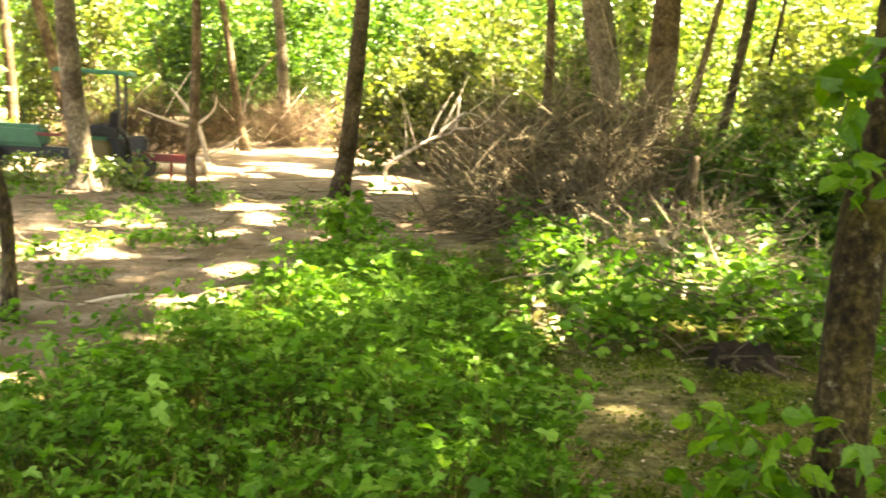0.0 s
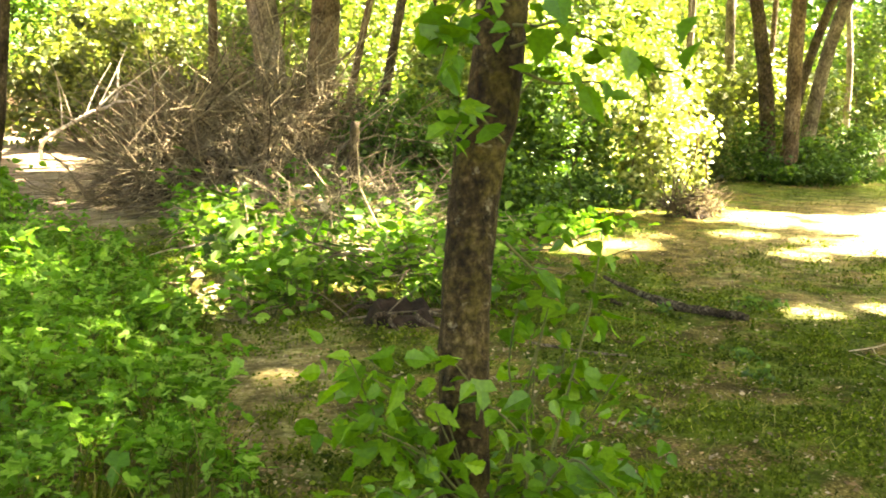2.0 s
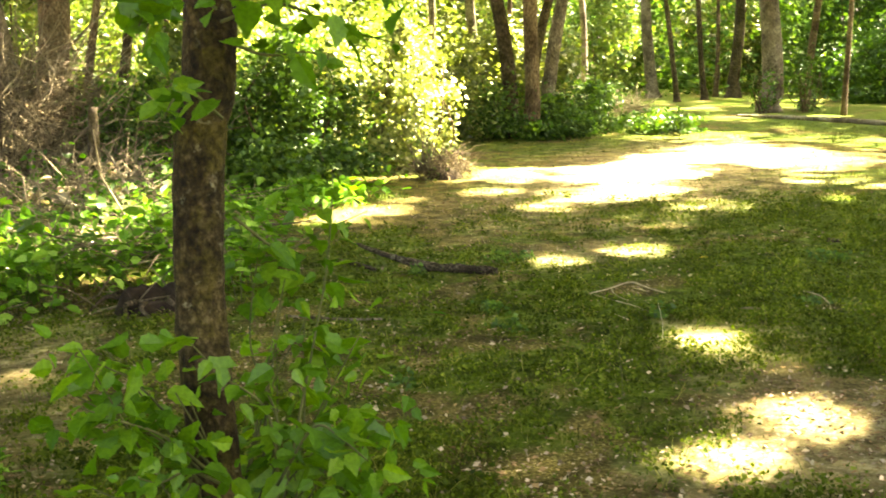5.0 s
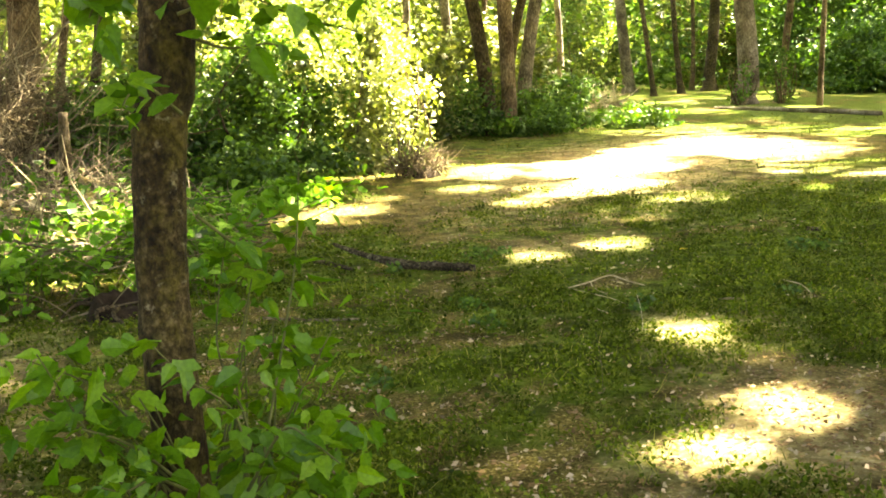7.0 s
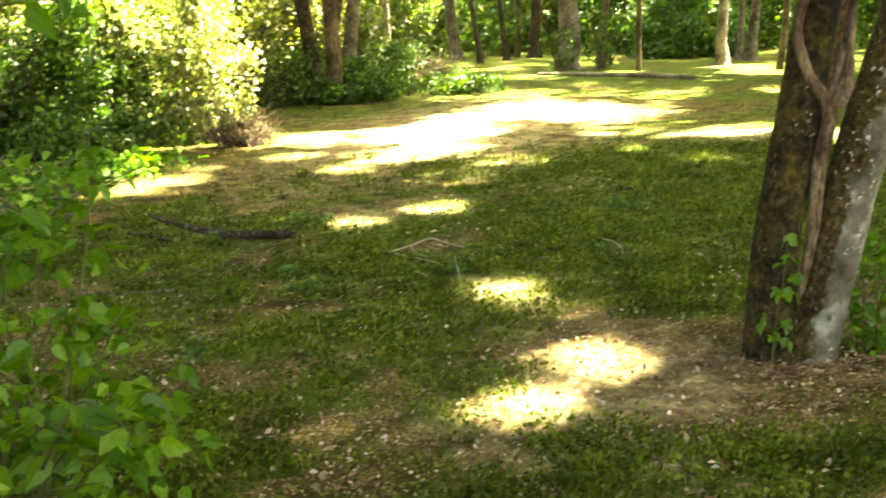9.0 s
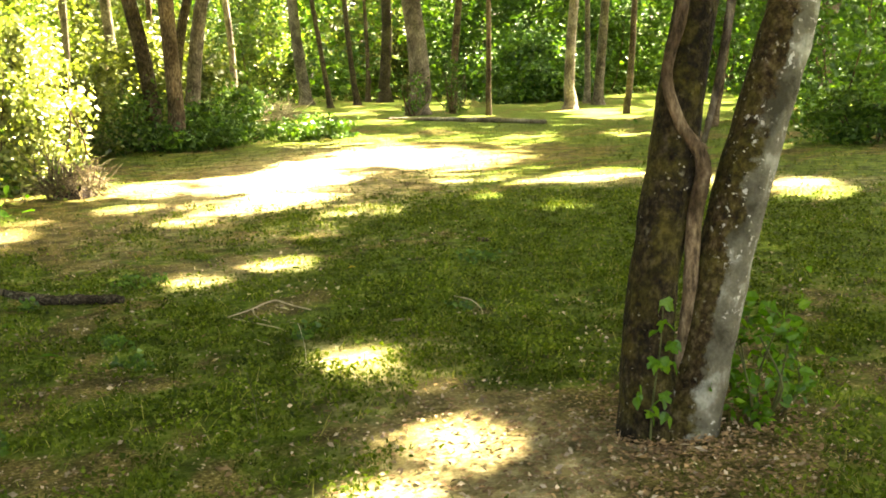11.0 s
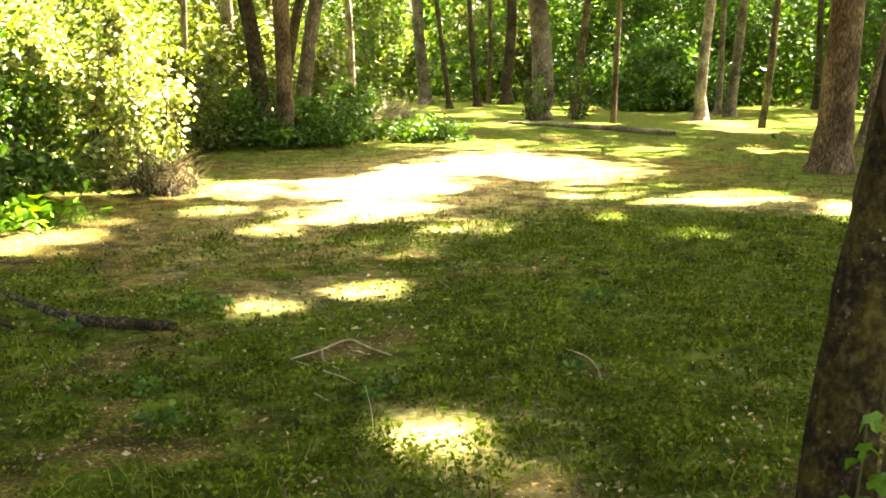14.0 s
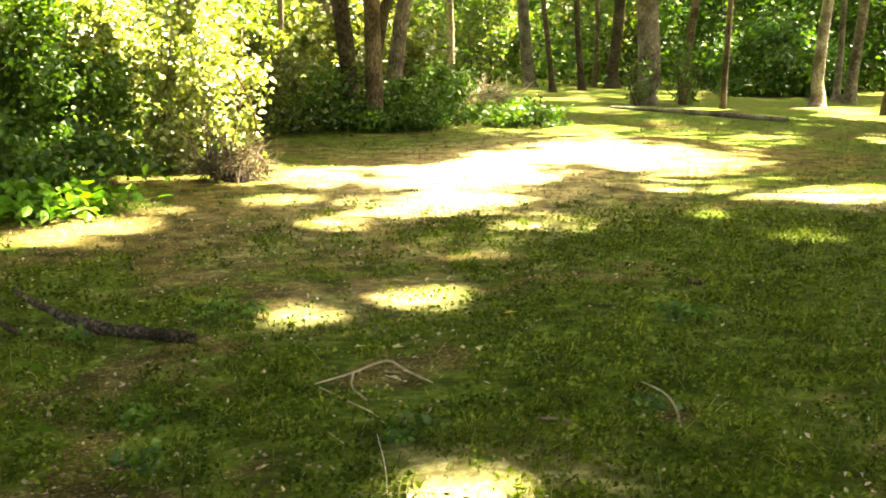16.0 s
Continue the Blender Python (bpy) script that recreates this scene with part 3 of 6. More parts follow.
def turf(x, y):
    """Where the lawn is green (towards 1) and where it is bare soil and dead leaves (towards 0)."""
    t = 0.085 + 0.28 * lumpy(x, y, 0.9) + 0.3 * lumpy(x + 3, y + 1, 2.3) + 0.34 * lumpy(y, x + 2, 5.1) + 0.3 * lumpy(x + 1, y + 4, 10.3)
    # several centres match canopy gaps, so bare ground paints those sun spots paler
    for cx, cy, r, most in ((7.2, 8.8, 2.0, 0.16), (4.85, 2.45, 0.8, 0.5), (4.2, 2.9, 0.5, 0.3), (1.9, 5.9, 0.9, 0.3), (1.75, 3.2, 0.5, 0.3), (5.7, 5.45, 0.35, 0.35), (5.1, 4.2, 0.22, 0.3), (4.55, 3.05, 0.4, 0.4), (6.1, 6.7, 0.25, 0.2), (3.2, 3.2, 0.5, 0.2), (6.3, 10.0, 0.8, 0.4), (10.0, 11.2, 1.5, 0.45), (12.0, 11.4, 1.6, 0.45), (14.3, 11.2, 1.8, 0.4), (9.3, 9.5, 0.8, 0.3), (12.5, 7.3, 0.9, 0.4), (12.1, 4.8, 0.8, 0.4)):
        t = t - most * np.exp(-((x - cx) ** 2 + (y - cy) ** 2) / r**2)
    for cx, cy, r, most in ((7.5, 4.6, 1.8, 0.25), (10.5, 6.0, 2.5, 0.25), (4.6, 5.6, 0.9, 0.12), (5.3, 3.6, 0.5, 0.2)):
        t = t + most * np.exp(-((x - cx) ** 2 + (y - cy) ** 2) / r**2)
    return np.clip(t, 0, 1)


def in_the_light(path):
    """Whether a limb would hang across the sun's way to an open gap."""
    p = spline(path, 4)
    k = (p[:, 2] - gz(p[:, 0], p[:, 1])) / SUN.z
    x, y = p[:, 0] - SUN.x * k, p[:, 1] - SUN.y * k
    return any(left < 0.1 and np.any(((x - gx) * math.cos(turn) + (y - gy) * math.sin(turn)) ** 2 / (a + 0.1) ** 2 + ((y - gy) * math.cos(turn) - (x - gx) * math.sin(turn)) ** 2 / (b + 0.1) ** 2 < 1)
               for gx, gy, a, b, turn, left in GAPS)


# ---- ground ----
axis_x = np.concatenate([[-600, -250, -120, -70], np.arange(-40, -2.0, 1.0), np.arange(-2, 11, 0.15), np.arange(11, 60.1, 1.0), [80, 120, 250, 600]])
axis_y = np.concatenate([[-600, -250, -120, -60], np.arange(-20, 0.5, 1.0), np.arange(1, 14, 0.15), np.arange(14, 70.1, 1.0), [80, 120, 250, 600]])
gx, gy = np.meshgrid(axis_x, axis_y, indexing="ij")
geo = Geo()
ny = len(axis_y)
i, j = np.meshgrid(np.arange(len(axis_x) - 1), np.arange(ny - 1), indexing="ij")
geo.add(np.stack([gx, gy, gz(gx, gy)], -1), quads=np.stack([i * ny + j, (i + 1) * ny + j, (i + 1) * ny + j + 1, i * ny + j + 1], -1).reshape(-1, 4))
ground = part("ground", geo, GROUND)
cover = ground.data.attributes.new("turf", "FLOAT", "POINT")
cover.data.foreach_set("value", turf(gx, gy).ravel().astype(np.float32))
tagged(ground, "woodland floor of thin grass, bare soil and dead leaves", "ground", kind="structure")


# ---- trees ----
def limb_path(start, way, length, sag=0.1):
    way = unit(np.asarray(way, float))
    k = np.linspace(0, 1, 6)[:, None]
    bend = np.array([rng.normal(), rng.normal(), 0.5]) * 0.12 * length
    return np.asarray(start) + way * length * k + bend * k**2 * [[1, 1, 1]]


def tree(name, label, x, y, r, lx, ly, bark, height=15.0, crown=4.0, leaf_count=2300, ref=None, bend=0.0, base=0.55, flare=0.6, leaf=None, limbs=6):
    """A tapered trunk with limbs and a crown of leaf sprays; lx and ly lean it, per metre of height near the ground."""
    if ref is not None:
        drop = ref - float(gz(x, y))
        x, y = x - lx * drop, y - ly * drop
    z0 = float(gz(x, y))
    top = thing(name, x, y, label, "tree", "woodland trees")
    h = np.concatenate([[-0.15, 0.0, 0.12, 0.3, 0.6], np.linspace(1.0, height, 15)])
    go = np.where(h < 5, h, 5 + 3.5 * (1 - np.exp(-(h - 5) / 3.5)))
    wob = 0.28 * r * np.stack([np.sin(h * 0.9 + x), np.cos(h * 0.7 + y)], -1) * (h[:, None] > 0.3)
    cx = x + lx * go + wob[:, 0] + bend * np.sin(np.clip(h / 5, 0, 1) * np.pi)
    cy = y + ly * go + wob[:, 1]
    path = np.stack([cx, cy, z0 + h], -1)
    rad = r * (1 - 0.72 * np.clip(h, 0, None) / height) * (1 + flare * np.exp(-np.clip(h, 0, None) / 0.22))
    path = spline(path, 2)
    rad = np.interp(path[:, 2], z0 + h, rad)
    part("trunk", Geo().add(*tube(path, rad, 14, 0.035)), bark, top)
    puffs = []
    for k in range(limbs):
        hh = height * (base + (0.97 - base) * (k + 0.5) / limbs)
        at = np.array([np.interp(hh, path[:, 2] - z0, path[:, c]) for c in range(3)])
        turn = k * 2.4 + x * 1.7 + y
        ln = crown * (1.05 - 0.45 * abs(2 * (k + 0.5) / limbs - 0.8))
        for again in range(7):
            lp = limb_path(at, (math.cos(turn), math.sin(turn), 0.35 + 0.3 * rng.random()), ln)
            if not in_the_light(lp):
                break
            turn += 0.33
        part("limb", Geo().add(*tube(lp, np.linspace(0.3 * r + 0.02, 0.012, 6), 6)), bark, top)
        puffs += [lp[2], lp[3], lp[4], lp[5], lp[5] + rng.normal(size=3) * 0.8, lp[3] + rng.normal(size=3) * 1.0]
    puffs = np.array(puffs)
    pick = rng.integers(0, len(puffs), int(1.5 * leaf_count))
    p = puffs[pick] + rng.normal(size=(len(pick), 3)) * [crown * 0.27, crown * 0.27, crown * 0.16]
    p = p[p[:, 2] > z0 + height * base * 0.8]
    p = p[~sunlit(p)]
    part("crown", leaves(Geo(), p, 0.4, droop=0.25, flat=0.75, width=0.75, centred=True), leaf or LEAF_WOOD, top, smooth=False)
    return top


tree("tree", "stout grey-barked tree with a lit side beside the tractor", -3.59, 19.65, 0.187, -0.114, 0.014, BARK_GREY, 16, 4.5)
tree("tree", "slender brown tree with a slightly bowed trunk", -1.74, 18.34, 0.084, -0.046, 0.006, BARK_BROWN, 11, 2.6, 1000, bend=0.1, flare=0.2)
tree("tree", "slender leaning tree at the back of the clearing", -1.66, 33.01, 0.119, -0.21, 0.026, BARK_BROWN, 13, 4.5, 3500, base=0.5)
tree("tree", "grey vine-hung tree at the back of the clearing", -0.63, 36.6, 0.195, -0.1, 0.012, BARK_GREY, 15, 5, 4000, base=0.5)
tree("tree", "dark tree with a pale lichened side at the clearing", 0.59, 18.82, 0.15, 0.067, -0.008, BARK_DARK, 14, 4.2, 2000, flare=0.3)
tree("tree", "brown tree far behind the tractor", -6.83, 28.16, 0.132, -0.119, 0.015, BARK_BROWN, 14, 4, 900, ref=0.75)
tree("tree", "leaning brown tree far behind the tractor", -6.33, 31.18, 0.162, -0.267, 0.033, BARK_BROWN, 14, 4, 900, ref=1.0)
tree("tree", "big grey leaning tree behind the brush pile", 5.24, 19.58, 0.284, -0.212, 0.026, BARK_GREY, 18, 5.5, 4200, ref=1.03, base=0.5, limbs=8)
tree("tree", "big brown tree behind the brush pile", 6.11, 20.49, 0.288, 0.063, -0.008, BARK_BROWN, 18, 5.5, 4200, ref=1.09, base=0.5, limbs=8)
tree("tree", "slender leaning brown tree behind the brush pile", 6.22, 18.47, 0.074, 0.178, -0.022, BARK_BROWN, 11, 3, 1600, ref=1.24, bend=-0.12, flare=0.2)
tree("tree", "slender dark leaning tree behind the brush pile", 6.01, 16.46, 0.083, 0.14, -0.017, BARK_DARK, 13, 6, 8000, ref=1.24, flare=0.2)
tree("tree", "slender brown tree among bright leaves", 5.35, 25.73, 0.115, -0.044, 0.005, BARK_BROWN, 15, 6, 7000, ref=1.6, base=0.5, limbs=10)
tree("tree", "thin dark sapling tree behind the shrubs", 9.33, 23.25, 0.059, 0.129, -0.016, BARK_DARK, 9, 2.5, 700, ref=1.9, flare=0.1)
tree("tree", "dark curving trunk of the shrubby clump", 13.78, 17.34, 0.147, -0.16, 0.079, BARK_DARK, 15, 6.5, 6500, ref=0.98, bend=0.25, base=0.5, limbs=9)
tree("tree", "brown upright trunk of the shrubby clump", 14.1, 16.99, 0.15, 0.002, -0.001, BARK_BROWN, 16, 6, 5000, ref=0.72, base=0.5)
tree("tree", "dark forked trunk of the shrubby clump", 14.76, 17.45, 0.1, 0.243, -0.121, BARK_DARK, 13, 4, 1600, ref=1.65, bend=-0.3)
tree("tree", "grey leaning trunk of the shrubby clump", 15.06, 17.54, 0.142, 0.193, -0.096, BARK_GREY, 15, 5, 2600, ref=1.11, bend=-0.2)
tree("tree", "pale thin crooked tree beyond the shrubs", 23.77, 26.45, 0.108, -0.074, 0.037, BARK_WHITE, 13, 3, 700, ref=1.11, bend=0.1)
tree("tree", "slender grey tree beyond the shrubs", 18.38, 24.64, 0.118, -0.065, 0.032, BARK_GREY, 13, 3, 700, ref=1.23)
tree("tree", "thin pale tree beyond the shrubs", 18.5, 26.87, 0.078, -0.016, 0.008, BARK_PALE, 11, 3, 600, ref=1.54)
tree("tree", "grey tree with a swollen foot at the wood's edge", 34.86, 34.7, 0.248, -0.06, 0.07, BARK_GREY, 16, 4.5, 1200, flare=0.5)
tree("tree", "dark tree deep in the wood", 36.82, 32.1, 0.247, 0.018, -0.021, BARK_DARK, 16, 4.5, 1200, ref=0.67)
tree("tree", "large pale-barked tree at the edge of the lawn", 25.95, 21.26, 0.3, -0.016, 0.019, BARK_PALE, 18, 5.5, 2600, flare=0.35)
tree("tree", "thin straight tree beside the fallen log", 25.48, 18.45, 0.075, 0.015, -0.018, BARK_BROWN, 12, 3, 900, flare=0.2)
tree("tree", "white sunlit tree with a flared foot", 28.95, 18.13, 0.15, 0.034, -0.039, BARK_WHITE, 15, 4, 1600, flare=0.8)
tree("tree", "grey tree beside the white tree", 32.05, 19.07, 0.15, 0.05, -0.058, BARK_GREY, 15, 4, 1400, ref=0.67)
tree("tree", "thin grey tree beside the white tree", 33.56, 20.41, 0.102, 0.01, -0.012, BARK_GREY, 13, 3, 900, ref=0.7)
tree("tree", "slender brown tree on the shaded lawn", 26.37, 14.83, 0.085, 0.052, -0.061, BARK_BROWN, 13, 3.5, 1200, ref=0.54, flare=0.2)
tree("tree", "stout grey tree standing on the lawn", 16.0, 8.0, 0.226, 0.024, -0.024, BARK_BROWN, 17, 7.5, 10000, base=0.5, limbs=13)
tree("tree", "slender leaning tree behind the stout grey tree", 21.3, 10.02, 0.069, 0.121, -0.122, BARK_BROWN, 11, 3, 1000, ref=0.72)
tree("tree", "large pale tree beyond the lawn bush", 33.69, 12.57, 0.291, 0.044, -0.051, BARK_PALE, 17, 5, 1600, ref=0.99)
tree("tree", "grey tree among the bright shrubs", 20.65, 27.78, 0.162, -0.023, 0.027, BARK_GREY, 15, 4, 800, ref=0.88)
tree("tree", "thin pale tree among the bright shrubs", 18.08, 26.21, 0.073, 0.003, -0.003, BARK_PALE, 12, 3, 600, ref=1.28)
tree("tree", "slender tree in the shade of the wood", 33.85, 30.95, 0.121, -0.057, 0.066, BARK_DARK, 14, 3.5, 900, ref=0.8)
tree("tree", "slender slanting tree in the shade of the wood", 31.0, 29.69, 0.1, -0.085, 0.099, BARK_DARK, 14, 3.5, 900, ref=1.09)
tree("tree", "brown tree behind the large pale tree", 29.08, 22.52, 0.123, 0.067, -0.078, BARK_BROWN, 14, 3.5, 1200, ref=0.54)
tree("tree", "thin tree deep in the wood", 37.86, 34.0, 0.098, 0.005, -0.006, BARK_BROWN, 13, 3.5, 900, ref=0.7)
tree("tree", "thin brown tree behind the shrubby clump", 19.49, 24.6, 0.088, 0.001, -0.001, BARK_BROWN, 12, 3, 700, ref=1.51)
tree("tree", "dark tree in the deepest shade", 41.99, 21.46, 0.132, -0.001, 0.001, BARK_DARK, 15, 4.5, 1400, ref=0.91)
tree("tree", "thin tree beside the lawn bush", 25.39, 9.83, 0.049, 0.032, -0.037, BARK_BROWN, 10, 3, 900, ref=0.79, flare=0.1)
# neighbours whose crowns shade the lawn from outside the view
tree("tree", "tall brown tree whose crown shades the lawn", 22.0, 4.5, 0.2, 0.0, 0.0, BARK_BROWN, 17, 6, 4000, base=0.5)
tree("tree", "tall brown tree whose crown shades the weeds", -5.5, 12.0, 0.2, 0.05, 0.0, BARK_BROWN, 16, 5.5, 3800, base=0.5, limbs=8)
tree("tree", "tall brown tree whose crown shades the path", -4.5, 4.0, 0.18, 0.03, 0.0, BARK_BROWN, 15, 5, 3000, base=0.5)
tree("tree", "tall grey tree standing behind the path", 3.0, -5.0, 0.2, 0.0, 0.0, BARK_GREY, 16, 5.5, 3000, base=0.5)
tree("tree", "tall grey tree standing beside the lawn", 11.0, -3.0, 0.2, 0.0, 0.0, BARK_GREY, 16, 5.5, 3000, base=0.5)
tree("tree", "tall grey tree shading the near lawn", 9.5, -0.6, 0.2, 0.0, 0.0, BARK_GREY, 16, 6, 8000, base=0.5, limbs=10)
tree("tree", "tall brown tree shading the middle of the lawn", 13.2, 1.8, 0.2, 0.0, 0.0, BARK_BROWN, 16, 6, 8000, base=0.5, limbs=10)
tree("tree", "tall brown tree shading the far lawn", 18.8, 3.2, 0.2, 0.0, 0.0, BARK_BROWN, 16, 6, 7000, base=0.5, limbs=10)
tree("tree", "tall grey tree standing beyond the lawn", 28.0, 6.0, 0.22, 0.0, 0.0, BARK_GREY, 17, 6, 5000, base=0.5, limbs=9)


# ---- shrubs ----
def bush(name, label, x, y, rx, ry, h, count, size, material, stems=7, low=0.05, shape=LEAF_OVATE, lumps=14, group="understorey shrubs", clump=0.24):
    """A shrub: several thin stems and an uneven crown of leaves with gaps."""
    top = thing(name, x, y, label, "shrub", group)
    z0 = float(gz(x, y))
    for k in range(stems):
        turn = k * 2 * math.pi / stems + rng.random()
        end = np.array([x + 0.6 * rx * math.cos(turn), y + 0.6 * ry * math.sin(turn), z0 + h * (0.6 + 0.3 * rng.random())])
        start = np.array([x + 0.15 * rx * math.cos(turn), y + 0.15 * ry * math.sin(turn), z0 - 0.05])
        mid = (start + end) / 2 + rng.normal(size=3) * 0.12 * h
        part("stem", Geo().add(*tube(spline([start, mid, end], 4), np.linspace(min(0.016 + 0.004 * h, 0.014 * h + 0.001), 0.002 + 0.002 * min(h, 1.5), 9), 5)), BARK_BROWN if h > 0.5 else STEM, top)
    ang, rad = rng.random(lumps) * 2 * np.pi, np.sqrt(rng.random(lumps)) * 0.8
    cz = (low + (1.05 - low) * rng.random(lumps)) * h * (1 - 0.6 * rad**1.5)
    centre = np.stack([x + rx * rad * np.cos(ang), y + ry * rad * np.sin(ang), z0 + cz], -1)
    spread = np.array([rx, ry, h * 0.6]) * clump * (0.4 + 1.0 * rng.random((lumps, 1)))
    pick = rng.integers(0, lumps, count)
    p = centre[pick] + rng.normal(size=(count, 3)) * spread[pick] * np.where(rng.random((count, 1)) < 0.14, 2.0, 1.0)
    p = p[p[:, 2] > gz(p[:, 0], p[:, 1]) + 0.03]
    part("foliage", leaves(Geo(), p, size, shape, droop=0.35, flat=0.5, width=0.75), material, top, smooth=False)
    return top


bush("bush", "dark green leafy bush beside the lawn", 7.2, 13.5, 1.2, 1.0, 1.9, 15000, 0.078, LEAF_DEEP, shape=LEAF_PLAIN, lumps=60, clump=0.13)
bush("bush", "yellow-green sunlit bush at the edge of the lawn", 9.1, 13.5, 0.8, 0.75, 1.9, 8600, 0.076, LEAF_SUN_PALE, shape=LEAF_PLAIN, lumps=38, clump=0.13)
bush("bush", "leafy green bush under the slender trees", 5.7, 14.0, 1.1, 1.0, 1.5, 11500, 0.074, LEAF_DEEP, shape=LEAF_PLAIN, lumps=46, clump=0.14)
bush("bush", "tall bright bush behind the dark one", 8.4, 15.4, 1.3, 1.1, 2.6, 14500, 0.08, LEAF_SUN_PALE, shape=LEAF_PLAIN, lumps=60, clump=0.13)
bush("bush", "low dark green growth beside the lawn", 6.8, 12.3, 1.0, 0.55, 0.6, 5000, 0.075, LEAF_DEEP, shape=LEAF_PLAIN, lumps=26, clump=0.17)
bush("bush", "low dark shrub round the clump of trunks", 13.3, 17.5, 1.4, 0.8, 1.0, 5200, 0.085, LEAF_DEEP, lumps=34, shape=LEAF_PLAIN, clump=0.15, stems=12)
bush("bush", "low dark shrub under the clump of trunks", 15.6, 17.3, 1.2, 0.9, 1.0, 5000, 0.085, LEAF_DEEP, lumps=30, shape=LEAF_PLAIN, clump=0.14, stems=12)
bush("bush", "low green shrub trailing onto the lawn", 16.7, 16.2, 1.2, 0.6, 0.5, 1900, 0.09, LEAF_DEEP, lumps=16, shape=LEAF_PLAIN, clump=0.15)
bush("bush", "green shrub beside the clump of trunks", 11.8, 17.2, 1.2, 1.0, 1.5, 7000, 0.08, LEAF_GLADE, lumps=36, shape=LEAF_PLAIN, clump=0.15)
bush("bush", "leafy bush on the shaded lawn", 17.8, 6.0, 1.0, 1.0, 1.0, 4800, 0.07, LEAF_DEEP, lumps=12)
bush("bush", "tall leafy bush beyond the shaded lawn", 24.5, 9.0, 2.0, 2.0, 3.2, 4000, 0.13, LEAF_WOOD, lumps=16)
for k, (bx, by, bh) in enumerate([(-9, 27, 4), (-6.5, 34, 5), (-3.5, 39, 5.5), (0, 41, 6), (3, 38, 5.5), (4.5, 31, 4.5), (7, 27, 5), (3.0, 26.5, 3), (9.5, 30, 6), (12.5, 27, 5.5), (10.5, 21.5, 3.5),
                                  (14.5, 31, 6.5), (17.5, 29, 5), (21, 32, 6), (24.5, 35, 6.5), (28, 37, 6), (13.2, 22.5, 3.0), (17.2, 22.2, 2.4)]):
    bush("bush", "tall sunlit understorey bush behind the clearing", bx, by, 2.3, 2.0, bh, 7600, 0.15, LEAF_WOOD if k in (2, 3, 4) else (LEAF_SUNNY, LEAF_GLADE)[k % 2], shape=LEAF_SMALL, lumps=70, clump=0.13)
for k, (bx, by, bh) in enumerate([(32, 40, 5), (37, 40, 6), (42, 37, 6), (43, 31, 6), (45, 27, 6.5), (40, 27, 3), (46, 21, 7), (42, 17, 6), (40, 13, 5), (37, 9, 5), (36, 24, 2.2)]):
    bush("bush", "deep green understorey bush in the wood's shade", bx, by, 2.8, 2.5, bh, 8500, 0.165, (LEAF_SUNNY, LEAF_SUNNY, LEAF_GLADE)[k] if k < 3 else LEAF_WOOD, shape=LEAF_SMALL, lumps=60, clump=0.15)

bush("bush", "low leafy growth at the foot of the clump", 14.3, 16.3, 0.9, 0.5, 0.45, 3600, 0.07, LEAF_WOOD, lumps=14, shape=LEAF_SMALL)


bush("weed_clump", "pale dry tuft of weeds at the foot of a tree", 20.9, 27.0, 0.5, 0.4, 0.9, 420, 0.07, LEAF_SUN_PALE, stems=9, lumps=12, group="", shape=LEAF_PLAIN)
for sx_, sy_ in ((26.7, 20.6), (27.3, 20.9), (25.2, 20.8)):
    bush("weed_clump", "green sprouts round the foot of the pale tree", sx_, sy_, 0.45, 0.4, 1.5, 330, 0.09, LEAF_DEEP, stems=8, lumps=16, group="sprouts at the pale tree", shape=LEAF_PLAIN, clump=0.16)
# low growth added to stand in for a sunlit opening in the wood
bush("weed_clump", "bright sunlit low growth in a gap of the wood", 36.5, 24.5, 1.4, 1.0, 0.8, 1300, 0.12, LEAF_SUN_PALE, stems=9, lumps=16, group="", shape=LEAF_PLAIN)

# ---- far woods all round ----
def far_woods():
    g = Geo()
    n = 1050
    ang = np.concatenate([rng.uniform(radians(-22), radians(78), 860), rng.uniform(radians(78), radians(338), n - 860)])
    dist = np.where(np.arange(n) < 860, np.where(ang > radians(36), rng.uniform(52, 68, n), rng.uniform(43, 62, n)), rng.uniform(30, 50, n))
    for a, d in zip(ang, dist):
        x, y = d * math.sin(a), d * math.cos(a)
        h = 0.6 + 13.0 * rng.random() ** 1.3
        s = rng.uniform(1.0, 2.2)
        k = 190 if d > 42.9 else 90
        p = np.array([x, y, float(gz(x, y)) + h]) + rng.normal(size=(k, 3)) * [s, s, 0.75 * s]
        leaves(g, p[(p[:, 2] > 0.5) & ~((p[:, 2] > 5) & (p[:, 0] < 46) & (p[:, 1] > 36) & sunlit(p))], 0.29, droop=0.2, flat=0.6)
    n = 24000
    ang, dist = rng.uniform(radians(-24), radians(80), n), rng.uniform(69, 80, n)
    x, y = dist * np.sin(ang), dist * np.cos(ang)
    z = 0.2 + 15 * rng.random(n) ** 1.25
    leaves(g, np.stack([x, y, z], -1), 1.1, droop=0.2, flat=0.4)
    # unseen roof of large leaves, added to shade the deep wood
    n = 2600
    ang, dist = rng.uniform(radians(42), radians(84), n), 42 + 42 * rng.random(n)
    p = np.stack([dist * np.sin(ang), dist * np.cos(ang), rng.uniform(15, 21, n)], -1)
    leaves(g, p, 1.5, droop=0.1, flat=0.85, centred=True)
    return g


tagged(part("far_woods", far_woods(), LEAF_FAR, smooth=False), "dense green woodland leaves far behind the clearing", "woods", kind="stuff")

# ---- the near tree and its sapling ----
def bark_trunk(path, radii, sides=20, steps=5, rough=0.03):
    p = spline(path, steps)
    r = np.interp(np.linspace(0, 1, len(p)), np.linspace(0, 1, len(radii)), radii)
    return Geo().add(*tube(p, r, sides, rough))


